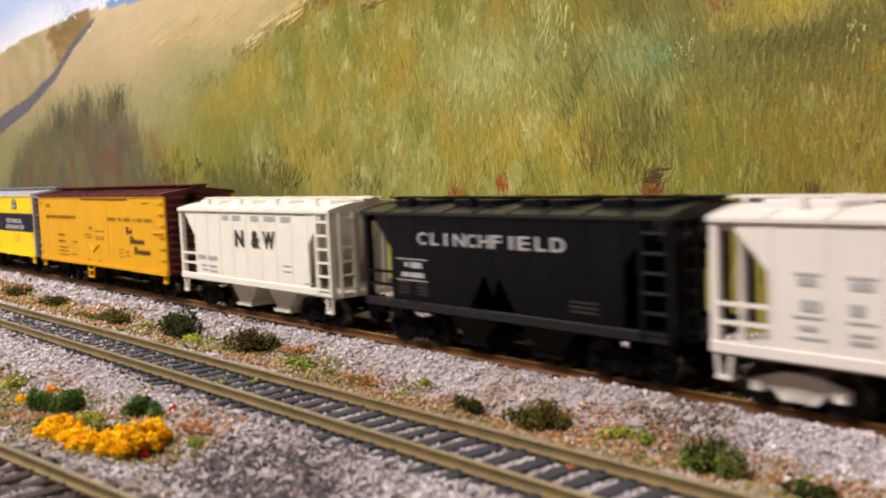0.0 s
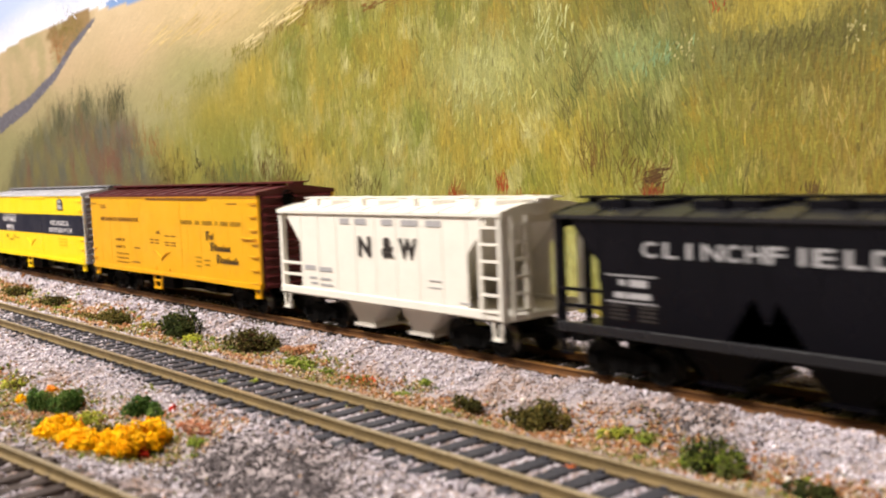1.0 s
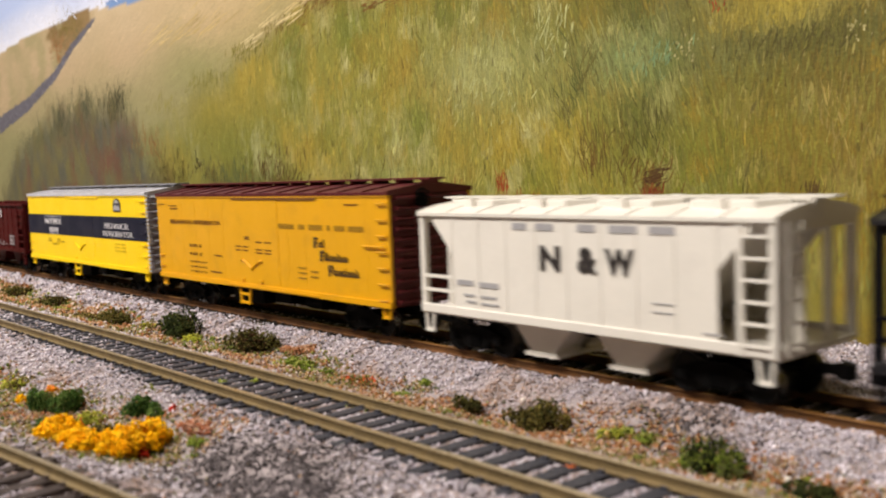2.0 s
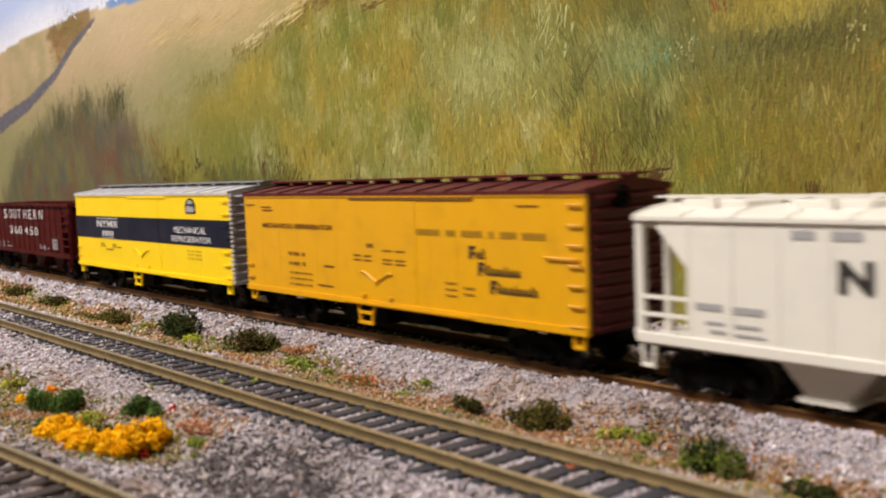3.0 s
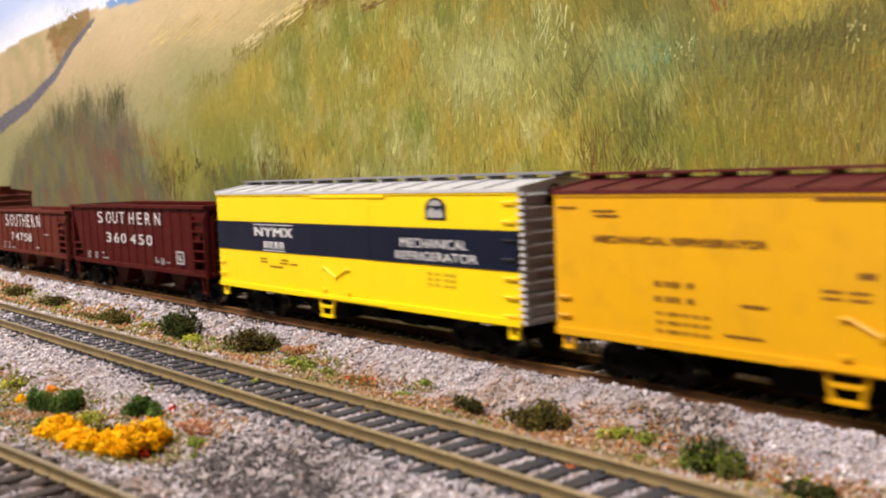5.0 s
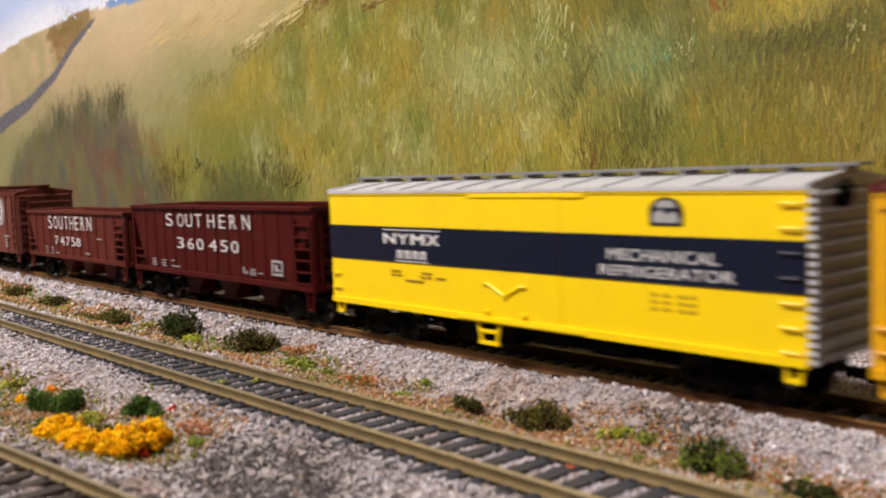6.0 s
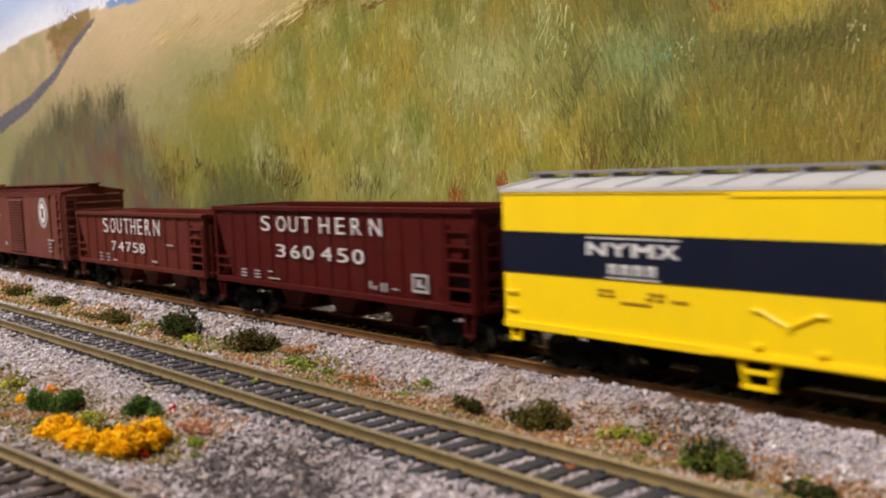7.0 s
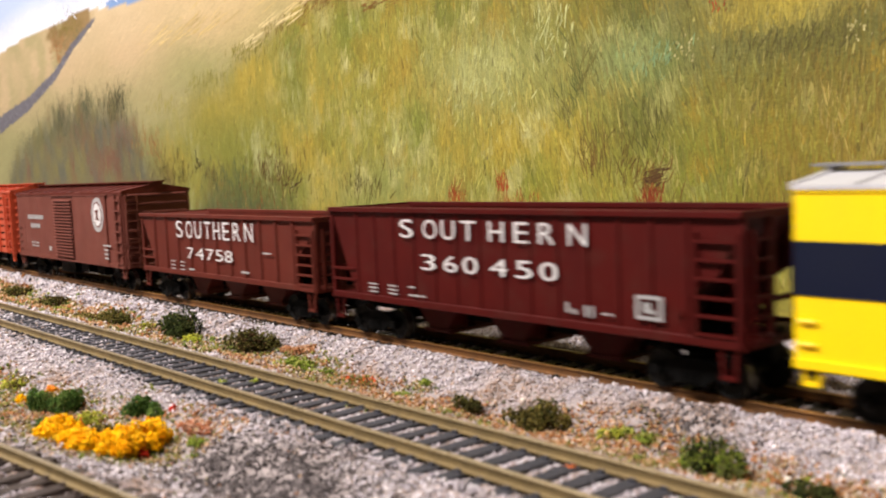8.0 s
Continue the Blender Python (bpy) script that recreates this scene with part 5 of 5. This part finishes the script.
def black_hopper():
    X = -185.8
    q = lambda wx: wx - X
    root = covered_hopper(X, 117.0, M_BLACK, M_CHASSIS, "black two-bay covered hopper with white road name", True)
    xs = [(-31.3, -27.3), (-25.3, -21.7), (-19.2, -18.0), (-15.3, -10.3), (-9.6, -6.0), (-4.7, -0.6), (0.1, 4.2), (7.2, 8.4), (10.1, 14.6), (16.6, 20.4), (21.9, 26.7)]
    road_name(root, "CLINCHFIELD", xs, 31.3, 34.9, M_LETTER_DIM, "white letter", weight=0.015)
    def put(rows, mat, label):
        ob = tagged(part("lettering", bars(rows), mat, root, label), kind="stuff")
        ob.location = (0, (-HW - 0.1) * MM, 0)
    put([(q(-228), q(-213.5), 26.6, 26.9), (q(-228), q(-213.5), 20.3, 20.6), (q(-224), q(-222.3), 24.4, 25.8), (q(-221), q(-216), 24.2, 25.9), (q(-225.5), q(-222), 21.4, 22.8), (q(-221.4), q(-215), 21.4, 22.8)], M_LETTER_DIM, "grey data lettering bars")
    put([(q(x), q(x + 5), z, z + 0.45) for x in (-227, -218.5) for z in (19.3, 18.3, 17.3, 16.3)] + [(q(-158), q(-149), z, z + 0.5) for z in (19.0, 17.8, 16.6)], M_INK, "faint data lines")
    return root


def white_hopper():
    X = -58.0
    q = lambda wx: wx - X
    root = covered_hopper(X, 119.6, M_WHITE, M_WHITE, "white covered hopper on white trucks")
    ob = part("lettering", bars([(q(x), q(x + w), z, z + h) for x, w, z, h in ((-98.4, 5.5, 29.6, 0.5), (-97.6, 4, 27.5, 1.6), (-87.6, 6, 29.4, 0.5), (-86.8, 4.4, 27.3, 1.6), (-98.6, 6.5, 21.0, 0.5), (-97, 4, 22.5, 2.2), (-87.6, 6, 20.8, 0.5), (-87, 3, 22.4, 2.2), (-97.4, 4, 18.6, 1.0), (-98.0, 6.5, 16.8, 0.5), (-87, 5, 18.4, 0.6), (-87, 5, 16.8, 0.9))]), M_LETTER_DIM, root, "grey data lettering bars")
    ob.location = (0, (-HW - 0.1) * MM, 0)
    return root


def open_hopper(x_mm, length, top, mat, label, name_spans, name_z, num_span, num_z, ribs):
    half = length / 2
    root = freight_car(x_mm, label, "open hopper")
    sill = 13.2
    a = half - 13.0
    bulge = 0.25 if ribs < 12 else -0.05
    for s in (-1, 1):
        bm = bmesh.new()
        prism(bm, [(-a, sill), (a - 1.5, sill), (a - 3.5, sill + 5), (a - 1.0, sill + 10), (half - 6.5, sill + 15), (half - 1.6, top - 5), (half - 1, top), (-half + 1, top), (-half + 2, top - 4.0), (-a - 4, sill + 9), (-a, sill + 2)], *sorted((s * (HW - 1.4), s * (HW - 0.5))), axis="y")
        part("side_sheet", bm, mat, root)
        rib = prism(bmesh.new(), [(-1.1, s * (HW - 0.7)), (-0.5, s * (HW + bulge)), (0.5, s * (HW + bulge)), (1.1, s * (HW - 0.7))], sill + 1.4, top - 1.4, "z")
        repeat(part("side_rib", rib, mat, root), [(-a + 1.5 + (2 * a - 3) * k / (ribs - 1), 0, 0) for k in range(ribs)])
        bm = box(bmesh.new(), -half, half, *sorted((s * (HW - 1.6), s * (HW + 0.7))), top - 1.5, top)
        part("top_chord", bm, mat, root, bevel=0.15)
        bm = box(bmesh.new(), -half + 1, half - 1, *sorted((s * (HW - 1.2), s * (HW + 0.4))), sill - 0.6, sill + 1.4)
        part("side_sill", bm, mat, root, bevel=0.15)
    for s in (-1, 1):
        bm = prism(bmesh.new(), [(s * (half - 1.0), top - 0.6), (s * (half - 2.2), top - 0.6), (s * (half - 36), sill), (s * (half - 34), sill)], -HW + 1.2, HW - 1.2, "y")
        part("slope_sheet", bm, mat, root)
        bm = bmesh.new()
        box(bm, *sorted((s * half, s * (half - 1.6))), -HW, HW, top - 1.8, top - 0.1)
        for y in (-HW + 1, -5.5, 5.5, HW - 1):
            box(bm, *sorted((s * half, s * (half - 1.6))), y - 0.8, y + 0.8, sill, top - 1)
        box(bm, *sorted((s * half, s * (half - 1.4))), -HW, HW, sill + 8.5, sill + 9.6)
        box(bm, *sorted((s * half, s * (half - 10))), -HW, HW, sill - 0.8, sill + 0.6)
        part("end_frame", bm, mat, root)
        coupler(root, s * (half - 1), s)
        truck(root, s * (half - 17.0), M_CHASSIS)
        stirrup(root, s * (half - 4.0), 5.8, sill, mat, 5.0)
    bm = bmesh.new()
    for z in (sill + 9, sill + 5.5):
        box(bm, -half + 0.5, -a + 0.5, -HW, -HW + 0.7, z - 0.4, z + 0.4)
    part("side_handrail", bm, mat, root)
    ladder(root, half - 12.0, half - 1.2, sill, top - 4.5, 6, mat, y=-HW - 0.1, stile=1.0)
    end_ladder(root, half + 0.5, -HW + 3.0, -HW + 9.0, sill, top - 4, 6, mat)
    spots = (-half * 0.42, 0, half * 0.42)
    hopper_bays(root, spots, sill + 1, 4.6, mat, 24, 10)
    for i, x in enumerate((-half * 0.21, half * 0.21)):
        bm = prism(bmesh.new(), [(x - 8, sill + 1), (x + 8, sill + 1), (x, sill + 9)], -HW + 1.4, HW - 1.4, "y")
        part("inner_ridge", bm, mat, root)
    bm = box(bmesh.new(), -half + 2, half - 2, -2.6, 2.6, 7.6, sill + 2)
    part("centre_sill", bm, M_CHASSIS, root)
    y = -HW - 0.42
    name_spans = [(x0 + 0.07 * (x1 - x0), x1 - 0.07 * (x1 - x0)) for x0, x1 in name_spans]
    road_name(root, "SOUTHERN", name_spans, *name_z, M_LETTER, "white letter", y, -0.006)
    for ch, x0, x1 in num_span:
        lettering("numeral", ch, x0, x1, num_z[0], num_z[1] - num_z[0], y, M_LETTER, root, "white numeral", -0.004)
    return root, y


def large_open_hopper():
    X = -828.5
    q = lambda wx: wx - X
    nums = [(-29.0, -22.6), (-18.9, -13.1), (-10.6, -4.6), (0.4, 6.9), (10.1, 16.1), (18.9, 24.9)]
    digits = [(c, *s) for c, s in zip("360450", nums)]
    name = [(-39.1, -31.9), (-28.2, -21.0), (-19.9, -13.1), (-11.6, -4.4), (-0.2, 6.5), (9.5, 15.5), (18.4, 24.6), (28.3, 35.2)]
    root, y = open_hopper(X, 154.0, 42.0, M_OXIDE, "oxide red open hopper with white road name and number", name, (33.2, 38.6), digits, (24.0, 28.6), 14)
    def put(rows, mat, label):
        ob = tagged(part("lettering", bars(rows), mat, root, label), kind="stuff")
        ob.location = (0, (y - 0.1) * MM, 0)
    put([(q(x), q(x + w), z, z + 0.45) for x, w in ((-884, 4.4), (-874, 4.4)) for z in (18.0, 16.8, 15.6)] + [(q(-864), q(-861), 18.2, 18.7), (q(-864), q(-856), 15.8, 16.3), (q(-801), q(-800), 16.6, 19.0), (q(-799), q(-797.6), 16.4, 17.6), (q(-795), q(-794), 16.0, 18.8), (q(-792.8), q(-792), 16.0, 18.8), (q(-789.5), q(-786), 17.0, 17.4)], M_LETTER_DIM, "small pale data lines")
    bm = bmesh.new()
    x0, x1 = q(-779.4), q(-771.8)
    for r in ((x0, x1, 17.0, 17.8), (x0, x1, 21.8, 22.6), (x0, x0 + 1.0, 17.0, 22.6), (x1 - 1.0, x1, 17.0, 22.6), (x0 + 2.2, x1 - 3.4, 18.6, 21.0), (x1 - 3.2, x1 - 2.0, 18.4, 19.4)):
        box(bm, r[0], r[1], 0, 0.15, r[2], r[3])
    ob = part("inspection_panel", bm, M_LETTER_DIM, root, "white outlined inspection box")
    ob.location = (0, (y - 0.15) * MM, 0)
    return root


def small_open_hopper():
    X = -987.5
    q = lambda wx: wx - X
    nums = [(-25.3, -19.4), (-17.2, -10.2), (-7.9, -1.7), (0.2, 6.2), (7.9, 13.9)]
    digits = [(c, *s) for c, s in zip("74758", nums)]
    name = [(-34.9, -28.2), (-25.8, -18.9), (-17.6, -10.8), (-8.9, -2.7), (-1.1, 5.1), (6.8, 12.8), (15.2, 21.6), (24.2, 31.4)]
    root, y = open_hopper(X, 145.0, 38.4, M_OXIDE_DULL, "dull oxide red open hopper with white road name", name, (28.6, 35.6), digits, (20.0, 24.6), 11)
    def put(rows, mat, label):
        ob = tagged(part("lettering", bars(rows), mat, root, label), kind="stuff")
        ob.location = (0, (y - 0.1) * MM, 0)
    put([(q(x), q(x + 4), z, z + 0.45) for x in (-1029, -1020) for z in (18.0, 16.4, 14.9)] + [(q(-1012), q(-1007), 15.2, 15.9), (q(-950), q(-944), 24.5, 25.1), (q(-967), q(-961), 16.5, 17.2)], M_LETTER_DIM, "small pale data lines")
    return root


def brown_boxcar():
    X, half, top, z0 = -1161.0, 81.0, 47.6, 11.6
    q = lambda wx: wx - X
    root = freight_car(X, "brown boxcar with a louvred door and round white herald", "boxcar")
    part("body_core", box(bmesh.new(), -half + 1.2, half - 1.2, -HW + 1.2, HW - 1.2, z0, top), M_BROWN, root)
    for y in (-HW, HW):
        side_panel("side_wall", -half, half, z0, top, M_BROWN, root, y)
    for s in (-1, 1):
        corrugated_end(root, s * (half - 0.2), s, z0, top - 0.3, top + 3.4, M_BROWN, 9)
        coupler(root, s * (half - 1), s)
        truck(root, s * (half - 21), M_CHASSIS)
        stirrup(root, s * (half - 3.4), 6.8, z0 + 0.3, M_BROWN, 5.0)
    peaked_roof(root, half, top, top + 3.6, M_OXIDE_DULL, 12, M_OXIDE_DULL)
    bm = box(bmesh.new(), q(-1144), q(-1100), -HW - 0.9, -HW + 0.3, z0 + 1.0, top - 1.4)
    box(bm, q(-1180), q(-1098), -HW - 1.2, -HW + 0.3, z0 + 0.2, z0 + 0.9)
    box(bm, q(-1180), q(-1098), -HW - 1.2, -HW + 0.3, top - 1.3, top - 0.7)
    part("sliding_door", bm, M_BROWN, root, "plain brown sliding door", bevel=0.1)
    bm = box(bmesh.new(), q(-1177), q(-1145), -HW - 0.4, -HW + 0.3, z0 + 1.6, top - 1.6)
    louvred = part("louvred_door", bm, M_BROWN, root, "brown door with pressed horizontal louvres")
    slat = prism(bmesh.new(), [(-HW - 0.3, -0.5), (-HW - 1.8, -0.45), (-HW - 1.7, -0.15), (-HW - 0.3, 0.45)], q(-1175), q(-1147), "x")
    repeat(part("louvre", slat, M_BROWN, louvred), [(0, 0, z0 + 3 + k * (top - z0 - 6.5) / 18) for k in range(19)])
    ladder(root, half - 8.0, half - 1.4, z0, top - 1, 7, M_BROWN)
    grab_irons(root, -half + 1.2, -half + 6, [z0 + 4 + 4.2 * k for k in range(4)], M_BROWN)
    end_ladder(root, half + 1.2, -HW + 1.0, -HW + 6.5, z0, top - 1, 7, M_BROWN)
    underframe(root, half)
    cx, cz = q(-1110.3), 37.0
    ell = lambda a, b: [(cx + a * math.cos(k * math.tau / 20), cz + b * math.sin(k * math.tau / 20)) for k in range(20)]
    herald = part("herald", prism(bmesh.new(), ell(7.8, 8.6), -HW - 1.05, -HW - 0.6, "y"), M_LETTER_DIM, root, "round pale herald on the door")
    part("herald_ring", prism(bmesh.new(), ell(5.7, 6.4), -HW - 1.12, -HW - 0.6, "y"), M_BROWN, herald, "brown ring of the herald")
    part("herald_disc", prism(bmesh.new(), ell(4.9, 5.6), -HW - 1.2, -HW - 0.6, "y"), M_LETTER, herald, "white middle of the herald")
    part("herald_picture", prism(bmesh.new(), [(cx - 2.6, cz + 2.2), (cx + 2.6, cz + 2.6), (cx + 1.0, cz + 0.4), (cx + 2.2, cz - 3.0), (cx - 2.2, cz - 2.4), (cx - 1.2, cz)], -HW - 1.28, -HW - 0.6, "y"), M_OXIDE_DULL, herald, "brown figure in the middle of the herald")
    def put(rows, mat, label):
        ob = tagged(part("lettering", bars(rows), mat, root, label), kind="stuff")
        ob.location = (0, (-HW - 0.3) * MM, 0)
    put([(q(-1222 + 3.4 * k), q(-1219.4 + 3.4 * k), 33.4, 35.8) for k in range(8)] + [(q(-1218 + 3.4 * k), q(-1215.4 + 3.4 * k), 28.4, 30.8) for k in range(5)], M_LETTER_DIM, "pale road name as plain bars")
    put([(q(x), q(x + 5), z, z + 0.8) for x in (-1218, -1211) for z in (19.5, 17.6)] + [(q(-1188), q(-1184.5), 16.2, 18.6)], M_LETTER_DIM, "small pale data lines")
    ob = part("lettering", bars([(q(-1105), q(-1095), 21.6, 22.4)] + [(q(-1104), q(-1099), z, z + 0.8) for z in (19.5, 17.4, 15.4)]), M_LETTER_DIM, root, "small pale data lines")
    ob.location = (0, (-HW - 1.05) * MM, 0)
    return root


def vermilion_stock_car():
    X, half, top, z0 = -1332.0, 78.0, 49.0, 11.4
    root = freight_car(X, "vermilion slatted stock car at the rear", "stock car")
    part("body_core", box(bmesh.new(), -half + 2, half - 2, -HW + 3, HW - 3, z0, top), M_CHASSIS, root)
    for s in (-1, 1):
        y0, y1 = sorted((s * (HW - 1.2), s * (HW - 0.2)))
        bm = bmesh.new()
        for k in range(9):
            z = z0 + k * (top - z0 - 3.2) / 8
            box(bm, -half, half, y0, y1, z, z + 3.0)
        for k in range(12):
            x = -half + 1.2 + k * (2 * half - 2.4) / 11
            box(bm, x - 1.1, x + 1.1, *sorted((s * (HW - 0.6), s * (HW + 0.6))), z0, top)
        part("slatted_side", bm, M_VERMILION, root)
        corrugated_end(root, s * (half - 0.2), s, z0, top - 0.3, top + 3.2, M_VERMILION, 9)
        coupler(root, s * (half - 1), s)
        truck(root, s * (half - 21), M_CHASSIS)
        stirrup(root, s * (half - 3.0), 6.6, z0 + 0.4, M_VERMILION, 4.6)
    peaked_roof(root, half, top, top + 3.4, M_VERMILION, 12, M_VERMILION)
    ladder(root, half - 8.0, half - 1.4, z0, top - 1, 7, M_VERMILION)
    underframe(root, half)
    return root


white_hopper()
black_hopper()
cream_hopper()
orange_reefer()
yellow_reefer()
large_open_hopper()
small_open_hopper()
brown_boxcar()
vermilion_stock_car()

# ---------------------------------------------------------------- movement of the train
RUN = [(0.0, 0.0), (0.5, 0.0410), (1.0, 0.0816), (1.5, 0.1218), (2.8, 0.2243), (3.5, 0.2796), (4.0, 0.3190), (4.5, 0.3584), (5.8, 0.4615), (6.5, 0.5182), (7.0, 0.5593), (7.5, 0.6006), (8.0, 0.6420)]


def run_at(t):
    a = np.array(RUN)
    return float(np.interp(t, a[:, 0], a[:, 1]))


def motions():
    for root, x0 in TRAIN:
        walk(root, [(t, pose(x0 + s, MAIN_Y, RAIL_TOP)) for t, s in RUN])
    steps = int(SPAN * 15)
    for w, wx in WHEELSETS:
        rows = []
        for i in range(steps + 1):
            t = i / 15
            rows.append((t, pose(wx, 0, WHEEL_R * MM, 0, math.degrees(run_at(t) / (WHEEL_R * MM)), 0)))
        walk(w, rows)


motions()
